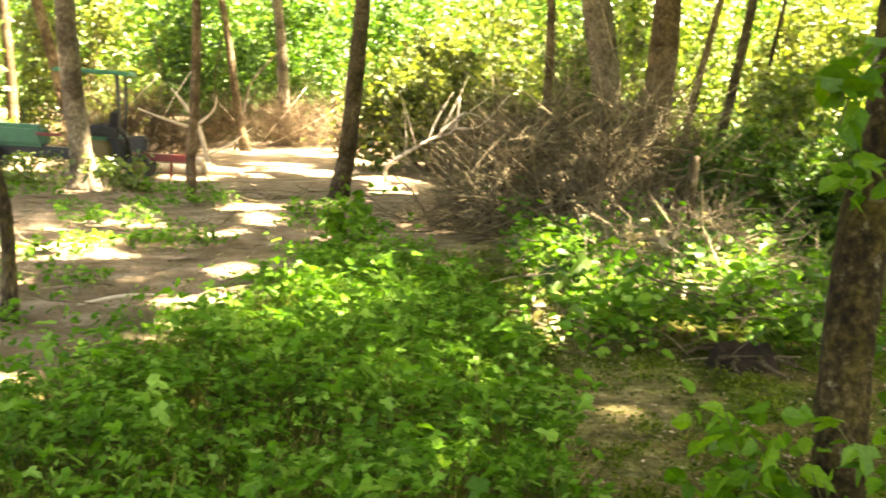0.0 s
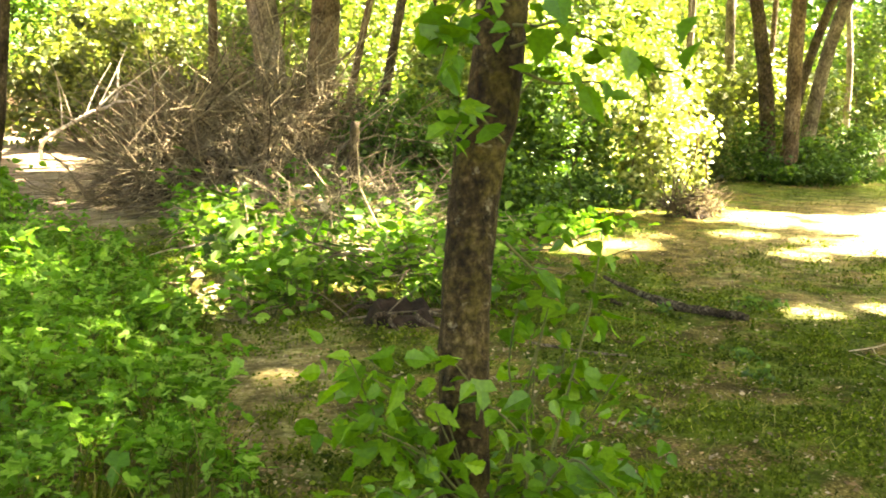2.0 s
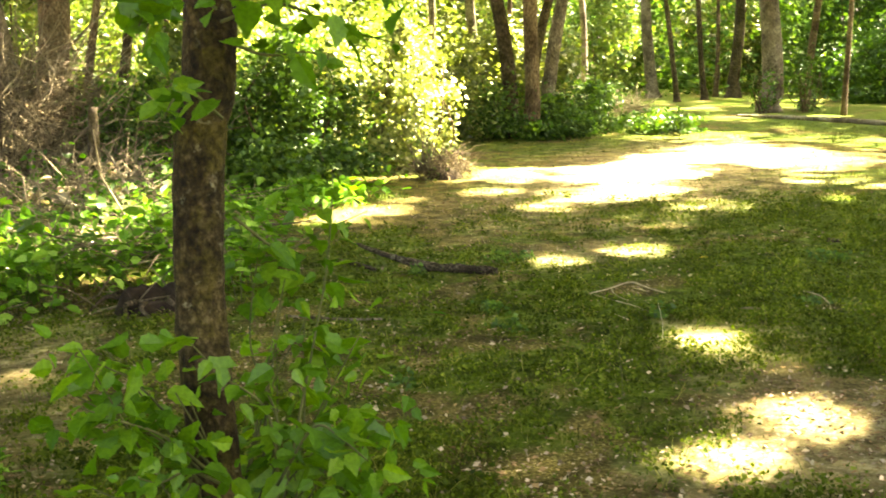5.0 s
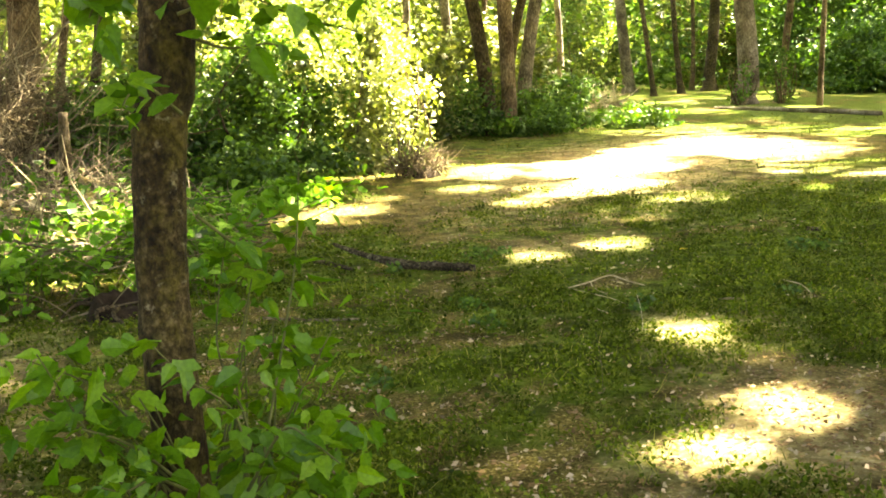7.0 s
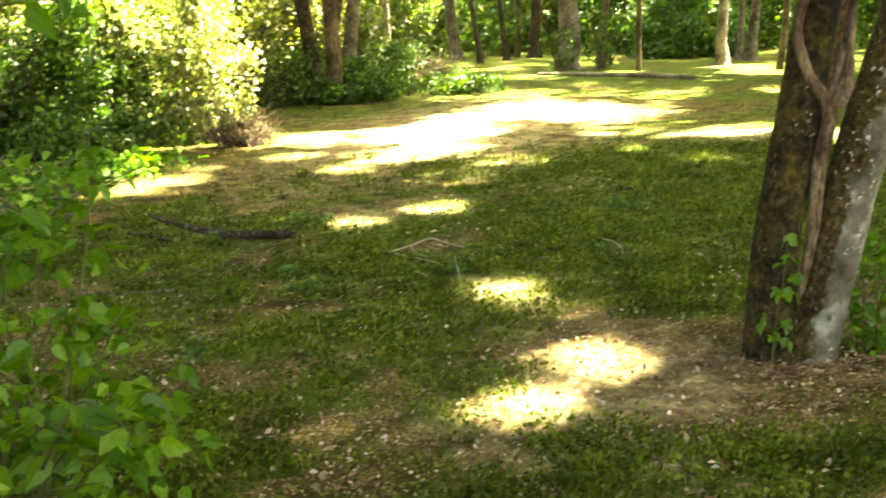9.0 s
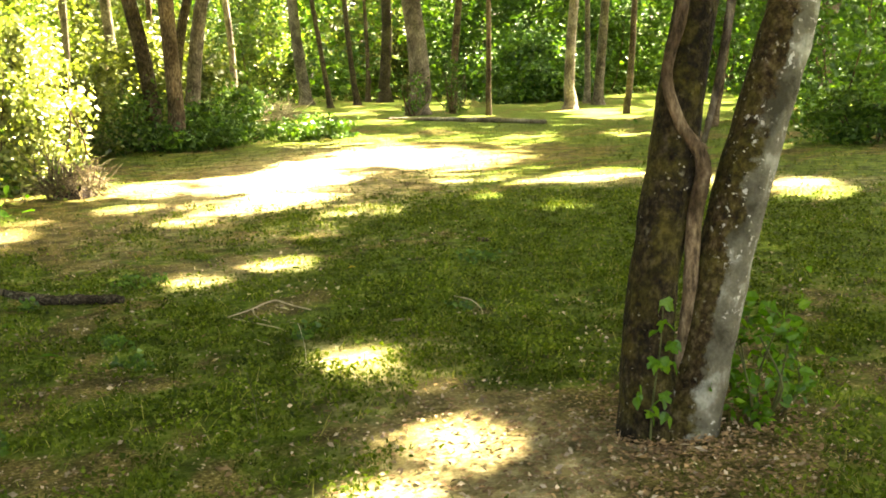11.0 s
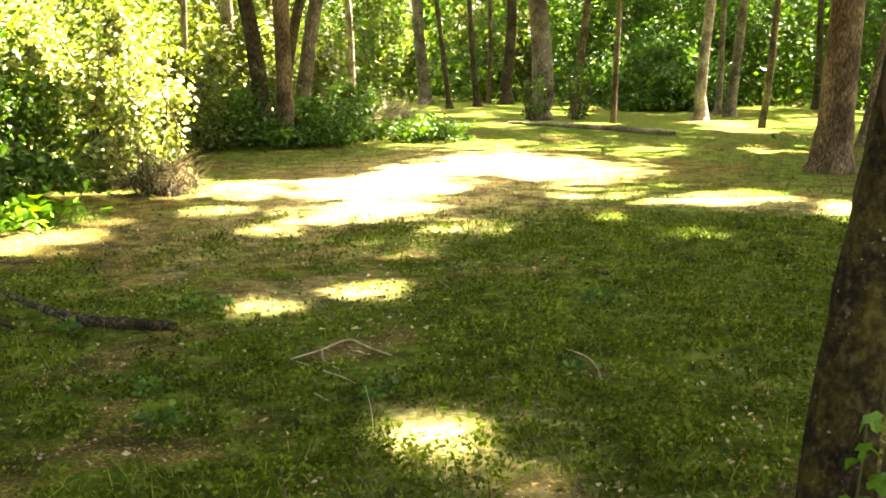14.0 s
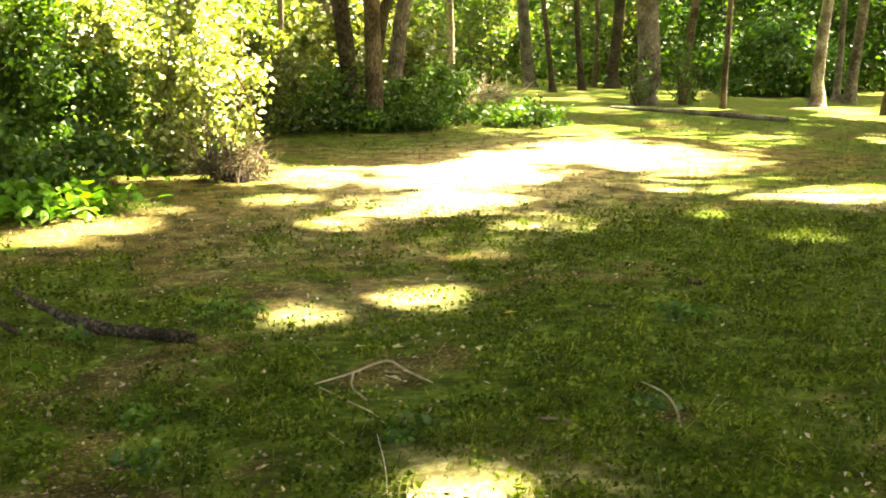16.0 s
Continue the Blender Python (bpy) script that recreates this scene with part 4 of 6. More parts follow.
def crown_over(top, at, spread, count, z_low, bark, limb_r=0.06, limbs=9):
    """Limbs and leaf sprays above a trunk's end."""
    puffs = []
    for k in range(limbs):
        turn, lift = k * 2.4, 0.15 + 0.5 * rng.random()
        start = np.array(at) - [0, 0, rng.random() * 3.0]
        for again in range(7):
            lp = limb_path(start, (math.cos(turn), math.sin(turn), lift), spread * (0.75 + 0.4 * rng.random()))
            if not in_the_light(lp):
                break
            turn += 0.33
        part("limb", Geo().add(*tube(lp, np.linspace(limb_r, 0.012, 6), 6)), bark, top)
        puffs += [lp[1], lp[2], lp[3], lp[4], lp[5]]
    puffs = np.array(puffs)
    p = puffs[rng.integers(0, len(puffs), int(1.6 * count))] + rng.normal(size=(int(1.6 * count), 3)) * [spread * 0.24, spread * 0.24, 0.8]
    p = p[(p[:, 2] > z_low)]
    p = p[~sunlit(p)]
    part("crown", leaves(Geo(), p, 0.36, droop=0.25, flat=0.75, width=0.75, centred=True), LEAF_WOOD, top, smooth=False)


near = thing("tree", 1.72, 3.17, "dark mottled tree trunk with a leafy sapling at its foot", "tree", "woodland trees")
part("trunk", bark_trunk([
    (1.655, 3.132, 0.080), (1.662, 3.156, 0.259), (1.659, 3.184, 0.439), (1.662, 3.240, 0.817), (1.674, 3.280, 1.122), (1.709, 3.316, 1.481), (1.763, 3.338, 1.803),
    (1.83, 3.45, 3.2), (1.9, 3.6, 6.0), (2.0, 4.0, 11.0)], [0.12, 0.098, 0.082, 0.08, 0.079, 0.082, 0.084, 0.082, 0.072, 0.055]), BARK_MOSSY, near)
crown_over(near, (2.0, 4.0, 11.0), 6.5, 12000, 6.5, BARK_DARK, limbs=12)

sapling = thing("sapling", 1.85, 3.1, "light green leafy sapling growing round a dark trunk", "sapling")
LEAF_MESHES = []
for shape in (LEAF_TOOTHED, LEAF_TOOTHED, LEAF_LOBED):
    g = Geo()
    leaves(g, [(0, 0, 0)], 1.0, shape, droop=0.0, flat=1.0, width=0.85 if shape is LEAF_TOOTHED else 1.0, axis=[(1e6, 0, 0)], spread=0.0)
    LEAF_MESHES.append(g.mesh("leaf", LEAF_SAPLING, False))


def leaf_at(parent, where, heading, size, tilt, roll):
    ob = part("leaf", LEAF_MESHES[int(rng.integers(0, 3))], LEAF_SAPLING, parent)
    m = Matrix.Translation(where) @ Euler((roll, tilt, heading)).to_matrix().to_4x4() @ Matrix.Scale(size, 4)
    ob.matrix_parent_inverse = Matrix.Identity(4)
    ob.matrix_basis = parent.matrix_basis.inverted() @ m
    return ob


def twig(*points, size=0.074, step=0.04, parent=None):
    """A thin branch with leaves on both sides."""
    owner = parent or sapling
    p = spline(points, 6)
    part("branch", Geo().add(*tube(p, np.linspace(0.006, 0.002, len(p)), 5)), STEM, owner)
    total = np.linalg.norm(np.diff(p, axis=0), axis=1).sum()
    for k, s in enumerate(np.arange(0.25 * total, total + 0.01, step)):
        i = min(len(p) - 2, int(s / total * (len(p) - 1)))
        way = p[i + 1] - p[i]
        head = math.atan2(way[1], way[0]) + (0.9 if k % 2 else -0.9) + 0.5 * rng.normal()
        leaf_at(owner, p[i] + rng.normal(size=3) * 0.02, head, size * math.exp(0.25 * rng.normal()), 0.45 + 0.35 * rng.normal(), 0.4 * rng.normal())


twig((1.66, 3.10, 0.41), (1.53, 3.10, 0.60), (1.38, 3.11, 0.79), (1.21, 3.16, 0.89))
twig((1.63, 3.07, 0.44), (1.44, 3.01, 0.63), (1.30, 3.00, 0.71), (1.18, 3.02, 0.77))
twig((1.65, 3.06, 0.42), (1.49, 2.97, 0.53), (1.39, 2.93, 0.53), (1.32, 2.92, 0.56))
twig((1.80, 3.07, 0.38), (1.85, 3.12, 0.58), (1.83, 3.26, 0.81), (1.94, 3.39, 1.14))
twig((1.78, 2.99, 0.42), (1.82, 2.82, 0.64), (1.85, 2.71, 0.63), (1.90, 2.64, 0.57))
twig((1.84, 3.05, 0.39), (2.00, 3.16, 0.77), (2.11, 3.24, 1.05), (2.17, 3.30, 1.33))
twig((1.80, 3.29, 1.22), (1.96, 3.28, 1.10), (2.11, 3.31, 1.14), (2.31, 3.31, 1.20))
twig((1.82, 3.06, 0.41), (1.77, 3.03, 0.65), (1.60, 2.95, 0.80), (1.51, 2.97, 0.91))
twig((1.73, 3.19, 1.54), (1.58, 3.09, 1.63), (1.51, 3.03, 1.60), (1.47, 3.00, 1.55))
twig((1.74, 3.23, 1.87), (1.57, 3.05, 1.91), (1.43, 2.92, 1.85), (1.36, 2.85, 1.73))
twig((1.74, 3.24, 1.96), (1.57, 3.05, 1.97), (1.45, 2.92, 1.93), (1.36, 2.86, 1.80))
twig((1.75, 3.22, 1.83), (1.87, 3.07, 1.88), (1.98, 2.92, 1.81), (2.11, 2.80, 1.76))
twig((1.80, 3.28, 1.77), (1.90, 3.22, 1.73), (2.02, 3.17, 1.74), (2.06, 3.14, 1.71))
twig((1.76, 3.23, 1.90), (1.75, 3.05, 1.89), (1.82, 3.01, 1.91), (1.93, 2.96, 1.89))
twig((1.85, 3.13, 0.36), (1.97, 3.18, 0.46), (2.08, 3.19, 0.62), (2.07, 3.22, 0.75))

shoot_leaves = Geo()
for cx, cy, cz, sx, count in ((1.41, 2.92, 1.8, 0.06, 6), (1.37, 2.9, 1.88, 0.06, 5), (1.9, 2.95, 1.8, 0.1, 5), (2.02, 2.9, 1.84, 0.08, 4), (1.57, 3.07, 1.62, 0.07, 4), (1.63, 2.98, 1.86, 0.1, 5)):
    leaves(shoot_leaves, np.clip(rng.normal(size=(count, 3)), -1.5, 1.5) * [sx, sx, sx * 0.8] + [cx, cy, cz], 0.105, LEAF_TOOTHED, droop=0.6, flat=0.4, width=0.8, spread=0.22)
for cx, cy, cz, sx, sz, count in ((1.42, 3.13, 0.72, 0.15, 0.12, 62), (1.95, 3.06, 0.5, 0.15, 0.17, 90), (1.95, 3.33, 1.0, 0.1, 0.16, 34), (1.42, 3.05, 0.5, 0.15, 0.14, 70),
                                  (2.03, 3.22, 0.75, 0.13, 0.16, 50), (1.25, 3.16, 0.8, 0.1, 0.08, 26), (1.9, 3.28, 0.3, 0.26, 0.14, 120), (2.1, 3.1, 0.35, 0.18, 0.16, 70)):
    leaves(shoot_leaves, np.clip(rng.normal(size=(count, 3)), -1.5, 1.5) * [sx, sx * 0.7, sz] + [cx, cy, cz], 0.074, LEAF_TOOTHED, droop=0.45, flat=0.5, width=0.78, spread=0.28)
    for k in range(3):
        part("branch", Geo().add(*tube(spline([(1.72 + 0.1 * rng.normal(), 3.12, 0.1), ((1.72 + cx) / 2 + 0.05 * rng.normal(), (3.12 + cy) / 2, cz * 0.6),
                                               (cx + 0.1 * rng.normal(), cy + 0.06 * rng.normal(), cz + 0.08 * rng.normal())], 5), np.linspace(0.007, 0.002, 11), 5)), STEM, sapling)
tagged(part("shoot_leaves", shoot_leaves, LEAF_SAPLING, sapling, smooth=False), kind="stuff")

# ---- the two-stemmed tree ----
double = thing("tree", 4.83, 2.36, "two-stemmed mossy tree with pale lichen and climbing vines", "tree", "woodland trees")
part("trunk", bark_trunk([(4.74, 2.43, 0.05), (4.784, 2.43, 0.2), (4.842, 2.449, 0.635), (4.941, 2.425, 1.097), (5.04, 2.4, 1.559), (5.146, 2.367, 2.02), (5.35, 2.3, 3.0), (5.6, 2.3, 6.0), (5.8, 2.6, 11.5)],
                         [0.16, 0.118, 0.098, 0.096, 0.091, 0.083, 0.08, 0.07, 0.05]), BARK_STEM, double, "dark mossy stem")
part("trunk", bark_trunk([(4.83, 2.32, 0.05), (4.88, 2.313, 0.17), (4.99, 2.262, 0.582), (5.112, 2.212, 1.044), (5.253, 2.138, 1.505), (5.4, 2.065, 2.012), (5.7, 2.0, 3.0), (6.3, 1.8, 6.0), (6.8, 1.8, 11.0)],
                         [0.17, 0.125, 0.107, 0.108, 0.106, 0.1, 0.095, 0.08, 0.05]), BARK_LIT_SIDE, double, "lichened stem with light painted on one side")
crown_over(double, (5.8, 2.6, 11.5), 7.0, 12000, 6.5, BARK_DARK, limbs=12)
part("vine", bark_trunk([(4.84, 2.37, 0.3), (4.885, 2.33, 0.52), (4.925, 2.315, 0.75), (4.95, 2.31, 1.02), (4.985, 2.29, 1.233), (4.92, 2.36, 1.398), (4.9, 2.4, 1.584), (4.95, 2.37, 1.769), (4.97, 2.36, 1.931), (5.0, 2.38, 2.2), (5.1, 2.4, 3.2)],
                        [0.02, 0.026, 0.028, 0.032, 0.032, 0.023, 0.022, 0.024, 0.025, 0.022, 0.015], 9), BARK_BROWN, double, "thick brown climbing vine")
part("vine", bark_trunk([(5.13, 2.36, 1.3), (5.18, 2.33, 1.507), (5.23, 2.31, 1.741), (5.293, 2.3, 2.021), (5.5, 2.3, 3.0)], [0.012, 0.016, 0.018, 0.018, 0.012], 8), BARK_GREY, double)
ivy = thing("creeper", 4.68, 2.36, "small bright creeper climbing the mossy stem", "creeper")
part("stem", bark_trunk([(4.68, 2.36, 0.15), (4.7, 2.355, 0.35), (4.74, 2.345, 0.55), (4.77, 2.345, 0.74)], [0.005, 0.004, 0.003, 0.002], 5), STEM, ivy)
for lx, ly, lz in ((4.77, 2.35, 0.73), (4.74, 2.36, 0.65), (4.76, 2.33, 0.58), (4.71, 2.36, 0.5), (4.74, 2.33, 0.5), (4.65, 2.41, 0.4), (4.7, 2.34, 0.37), (4.7, 2.32, 0.29), (4.66, 2.36, 0.33)):
    for k in range(3):
        leaf_at(ivy, (lx + 0.015 * rng.normal(), ly - 0.02, lz + 0.015 * rng.normal()), -2.2 + rng.normal(), 0.055, 0.9 + 0.3 * rng.normal(), rng.normal() * 0.5)
bush("weed_clump", "bright green weeds at the foot of the mossy tree", 5.2, 2.15, 0.22, 0.2, 0.5, 420, 0.045, LEAF_SAPLING, stems=8, lumps=12, group="")

# ---- brush pile ----
PILE = (3.45, 15.3, 2.3, 1.7, 1.75)


def pile_top(x, y):
    d = ((x - PILE[0] - 0.25) / PILE[2]) ** 2 + ((y - PILE[1]) / PILE[3]) ** 2
    bumps = 0.72 + 0.2 * np.sin(2.3 * x + 1.1 * y) + 0.16 * np.sin(4.1 * y - 3.3 * x) + 0.1 * np.sin(7.3 * x)
    return 1.2 * PILE[4] * bumps * np.clip(1 - d, 0, 1) ** 1.15 * np.clip((x - 0.6) / 2.6, 0.3, 1)


def twigs(count, cx, cy, rx, ry, top_of, length, radius, up=0.35):
    """Many crooked twigs, each of three short lengths."""
    g = Geo()
    ang, rad = rng.random(count) * 2 * np.pi, np.sqrt(rng.random(count))
    x, y = cx + rx * rad * np.cos(ang), cy + ry * rad * np.sin(ang)
    z = gz(x, y) + top_of(x, y) * (0.25 + 0.8 * rng.random(count) + 0.25 * np.abs(rng.normal(size=count)) * (rng.random(count) < 0.3)) + 0.02
    way = unit(rng.normal(size=(count, 3)) * [1, 1, up] + np.stack([np.cos(ang), np.sin(ang), 0.2 + 0 * ang], -1) * 0.5)
    ln = length * np.clip(np.exp(0.5 * rng.normal(size=count)), 0.3, 1.6)
    a = np.stack([x, y, z], -1)
    b = a + way * (0.5 * ln)[:, None] + rng.normal(size=(count, 3)) * 0.06 * ln[:, None]
    c = b + unit(way + 0.5 * rng.normal(size=(count, 3))) * (0.5 * ln)[:, None]
    for pts in (a, b, c):
        pts[:, 2] = np.maximum(pts[:, 2], gz(pts[:, 0], pts[:, 1]) + 0.01)
    rr = radius * np.exp(0.35 * rng.normal(size=count))
    s1 = unit(np.cross(way, rng.normal(size=(count, 3))))
    s2 = np.cross(way, s1)
    rings = []
    for pts, f in ((a, 1.0), (b, 0.75), (c, 0.35)):
        for t in (0, 2.094, 4.189):
            rings.append(pts + (math.cos(t) * s1 + math.sin(t) * s2) * (rr * f)[:, None])
    v = np.stack(rings, 1)
    q = np.array([(0, 1, 4, 3), (1, 2, 5, 4), (2, 0, 3, 5), (3, 4, 7, 6), (4, 5, 8, 7), (5, 3, 6, 8)])
    g.add(v, quads=(q[None] + (np.arange(count) * 9)[:, None, None]).reshape(-1, 4))
    return g


pile = thing("brush_pile", PILE[0], PILE[1], "large brown heap of dead twigs and branches", "brush pile")
u, v = np.meshgrid(np.linspace(0, 2 * np.pi, 49)[:-1], np.linspace(0, 1, 14), indexing="ij")
rr = 1 - v * v
mx, my = PILE[0] + 0.2 + PILE[2] * 0.62 * np.cos(u) * np.sqrt(1 - v**2 + 1e-6), PILE[1] - 0.05 + PILE[3] * 0.66 * np.sin(u) * np.sqrt(1 - v**2 + 1e-6)
mz = gz(mx, my) + PILE[4] * 0.4 * v * (1 + 0.12 * np.sin(5 * u + 7 * v)) - 0.03
i, j = np.meshgrid(np.arange(48), np.arange(13), indexing="ij")
# the core's near-black colour stands in for shade between the twigs
part("core", Geo().add(np.stack([mx, my, mz], -1), quads=np.stack([i * 14 + j, ((i + 1) % 48) * 14 + j, ((i + 1) % 48) * 14 + j + 1, i * 14 + j + 1], -1).reshape(-1, 4)), DEBRIS_SHADE, pile, "near-black matted core with the heap's inner shade in its colour")
tagged(part("brushwood", twigs(3000, PILE[0] + 0.5, PILE[1], PILE[2] * 0.84, PILE[3], pile_top, 0.8, 0.006, 0.8), TWIG_DARK, pile), kind="stuff")
tagged(part("brushwood", twigs(1500, PILE[0] + 0.45, PILE[1] - 0.2, PILE[2] * 0.8, PILE[3] * 0.95, pile_top, 1.2, 0.009, 0.9), TWIG, pile), kind="stuff")
tagged(part("brushwood", twigs(260, PILE[0] + 0.45, PILE[1] - 0.4, PILE[2] * 0.82, PILE[3] * 0.95, pile_top, 1.2, 0.012, 0.7), TWIG, pile), kind="stuff")
tagged(part("brushwood", twigs(420, 5.4, 14.3, 1.6, 1.0, lambda x, y: 0.8 + 0 * x, 0.9, 0.008, 0.9), TWIG, pile), kind="stuff")
tagged(part("brushwood", twigs(1200, PILE[0] + 0.2, PILE[1] - 0.3, PILE[2] * 1.05, PILE[3] * 1.15, lambda x, y: 0.12 + 0 * x, 0.5, 0.006), TWIG_DARK, pile), kind="stuff")
tagged(part("brushwood", twigs(1100, 6.0, 14.9, 1.5, 1.5, lambda x, y: 0.9 * np.exp(-((x - 5.4) ** 2)), 0.6, 0.007), TWIG_DARK, pile), kind="stuff")
for k in range(58):
    a = rng.random() * 2 * math.pi
    s = np.array([PILE[0] + 0.45 + 1.5 * math.cos(a) * rng.random(), PILE[1] - 0.4 + 1.3 * math.sin(a) * rng.random(), 0.0])
    s[2] = float(gz(s[0], s[1]) + pile_top(s[0], s[1]) * 0.45)
    w = np.array([math.cos(a) + 0.3 * rng.normal(), math.sin(a) * 0.6, 0.25 + 0.8 * rng.random()])
    lp = limb_path(s, w, 0.8 + (1.2 if w[0] > 0 else 0.6) * rng.random())
    arm = part("branch", Geo().add(*tube(lp, np.linspace(0.02, 0.005, 6), 6)), TWIG if k % 3 else BARK_DARK, pile)

for sx, sy, sz, ex, ey, ez, r in ((2.35, 14.6, 0.5, 2.3, 14.5, 2.1, 0.02), (2.3, 14.7, 0.4, 3.4, 14.8, 2.2, 0.016), (2.4, 14.7, 0.5, 3.5, 14.6, 1.95, 0.018), (4.2, 15.0, 0.4, 4.3, 14.8, 1.7, 0.012),
                                  (1.6, 14.3, 0.2, 0.9, 13.9, 0.9, 0.014), (4.9, 14.3, 0.4, 5.9, 14.0, 1.3, 0.012), (4.6, 14.0, 0.3, 5.4, 13.6, 1.0, 0.012)):
    mid = ((sx + ex) / 2 + 0.08, (sy + ey) / 2, (sz + ez) / 2 + 0.05)
    part("branch", bark_trunk([(sx, sy, sz), mid, (ex, ey, ez)], [r, r * 0.7, r * 0.3], 6, 4), BARK_DARK if r > 0.015 else TWIG, pile)


def stick(name, label, category, path, radii, material, sides=7):
    x, y, z = path[0]
    top = thing(name, x, y, label, category)
    part("wood", bark_trunk(path, radii, sides, 6, 0.03), material, top)
    return top


def offshoot(top, path, radii, material, name="branch"):
    part(name, bark_trunk(path, radii, 6, 4, 0.05), material, top)


limb = stick("dead_branch", "bleached dead limb leaning up from the clearing", "branch", [(1.55, 22.0, 0.1), (1.61, 22.0, 0.45), (2.33, 21.97, 0.95), (2.8, 21.94, 1.2), (2.88, 22.0, 1.8)], [0.04, 0.036, 0.03, 0.024, 0.012], TWIG_PALE)
offshoot(limb, [(2.5, 21.95, 1.05), (2.95, 21.9, 1.5), (3.3, 21.9, 1.45)], [0.03, 0.02, 0.01], TWIG_PALE)
offshoot(limb, [(2.8, 21.94, 1.2), (3.3, 21.9, 1.3), (3.8, 21.9, 1.9)], [0.03, 0.02, 0.01], TWIG_PALE)
for k in range(5):
    s = np.array([1.9 + 0.2 * k, 21.97, 0.62 + 0.14 * k])
    offshoot(limb, limb_path(s, (0.45 + 0.35 * rng.normal(), 0.3 * rng.normal(), 0.8), 0.7 + 0.7 * rng.random()), [0.014, 0.01, 0.005], TWIG_PALE)
lean = stick("dead_branch", "grey dead limb leaning against a tree", "branch", [(-2.0, 33.6, -0.1), (-1.76, 33.69, 1.3), (-1.55, 33.75, 1.96), (-0.72, 33.78, 2.98)], [0.045, 0.04, 0.035, 0.02], BARK_GREY)
heap = stick("dead_branch", "bleached forked dead branch beside the log splitter", "branch", [(-1.9, 24.2, -0.08), (-2.15, 24.2, 0.75), (-2.45, 24.1, 1.25), (-2.75, 24.1, 1.6)], [0.05, 0.045, 0.035, 0.015], TWIG_PALE)
offshoot(heap, [(-2.2, 24.2, 0.8), (-2.8, 24.1, 0.95), (-3.4, 24.1, 1.15)], [0.045, 0.03, 0.012], TWIG_PALE)
offshoot(heap, [(-2.2, 24.2, 0.9), (-1.9, 24.2, 1.2), (-1.85, 24.2, 1.5)], [0.03, 0.02, 0.01], TWIG_PALE)
offshoot(heap, [(-1.95, 24.2, 0.3), (-1.5, 24.1, 0.55), (-1.1, 24.1, 0.9)], [0.03, 0.02, 0.01], TWIG_PALE)
for k, (bx, by, ln, rr) in enumerate([(-2.6, 23.6, 1.1, 0.1), (-2.3, 23.9, 1.0, 0.12), (-2.5, 23.75, 1.0, 0.09), (-1.6, 23.5, 0.7, 0.08)]):
    zb = float(gz(bx, by)) + rr + (0.18 if k == 2 else 0.0)
    stick("cut_log", "short pale sunlit cut log lying in the clearing", "log", [(bx - ln / 2, by, zb), (bx, by + 0.05, zb), (bx + ln / 2, by - 0.05, zb)], [rr, rr, rr * 0.95], TWIG_PALE, 12)

# ---- fallen wood on the lawn ----
log = thing("fallen_branch", 4.97, 6.95, "dark crooked fallen branch lying on the grass", "branch")
part("wood", bark_trunk([(4.86, 7.75, 0.312), (4.85, 7.5, 0.297), (4.88, 7.3, 0.274), (4.9, 7.12, 0.262), (4.97, 6.95, 0.24), (5.03, 6.8, 0.237), (5.08, 6.7, 0.244), (5.15, 6.58, 0.24), (5.19, 6.5, 0.246), (5.24, 6.42, 0.24)],
                        [0.012, 0.019, 0.021, 0.027, 0.036, 0.03, 0.033, 0.029, 0.034, 0.024], 11, 5, 0.11), BARK_BRANCH, log)
part("knot", bark_trunk([(4.98, 6.93, 0.235), (4.97, 6.93, 0.262), (4.965, 6.93, 0.275)], [0.018, 0.014, 0.006], 7, 3, 0.1), BARK_BRANCH, log)
part("knot", bark_trunk([(5.17, 6.54, 0.235), (5.18, 6.54, 0.26), (5.185, 6.54, 0.268)], [0.014, 0.012, 0.005], 7, 3, 0.1), BARK_BRANCH, log)
offshoot(log, [(4.95, 7.0, 0.235), (4.88, 6.93, 0.21), (4.82, 6.84, 0.19)], [0.014, 0.01, 0.006], BARK_BRANCH)
stick("fallen_branch", "short dark piece of branch on the grass", "branch", [(4.65, 7.7, 0.21), (4.66, 7.4, 0.215), (4.66, 7.14, 0.21)], [0.017, 0.02, 0.014], BARK_BRANCH)
bow = stick("fallen_twig", "pale arched bare twig on the grass", "twig", [(5.32, 5.52, 0.21), (5.52, 5.53, 0.222), (5.66, 5.56, 0.232), (5.74, 5.55, 0.236), (5.73, 5.44, 0.228), (5.72, 5.34, 0.222), (5.72, 5.22, 0.215)], [0.004, 0.005, 0.006, 0.006, 0.0055, 0.005, 0.003], STRAW)
offshoot(bow, [(5.52, 5.52, 0.222), (5.4, 5.36, 0.22), (5.36, 5.2, 0.21)], [0.005, 0.004, 0.003], STRAW)
offshoot(bow, [(5.3, 5.45, 0.215), (5.28, 5.2, 0.215), (5.27, 5.02, 0.21), (5.2, 4.83, 0.205)], [0.003, 0.004, 0.003, 0.002], STRAW)
stick("fallen_twig", "short brown twig on the grass", "twig", [(5.7, 4.58, 0.222), (5.77, 4.5, 0.226), (5.75, 4.38, 0.218)], [0.006, 0.007, 0.005], TWIG)
stick("fallen_twig", "thin bent dry stem on the grass", "twig", [(6.33, 4.6, 0.255), (6.26, 4.42, 0.262), (6.15, 4.27, 0.255), (6.0, 4.12, 0.235)], [0.003, 0.004, 0.004, 0.003], STRAW)
stick("fallen_twig", "short pale straw on the grass", "twig", [(5.0, 4.94, 0.215), (4.97, 4.77, 0.21)], [0.003, 0.003], STRAW)
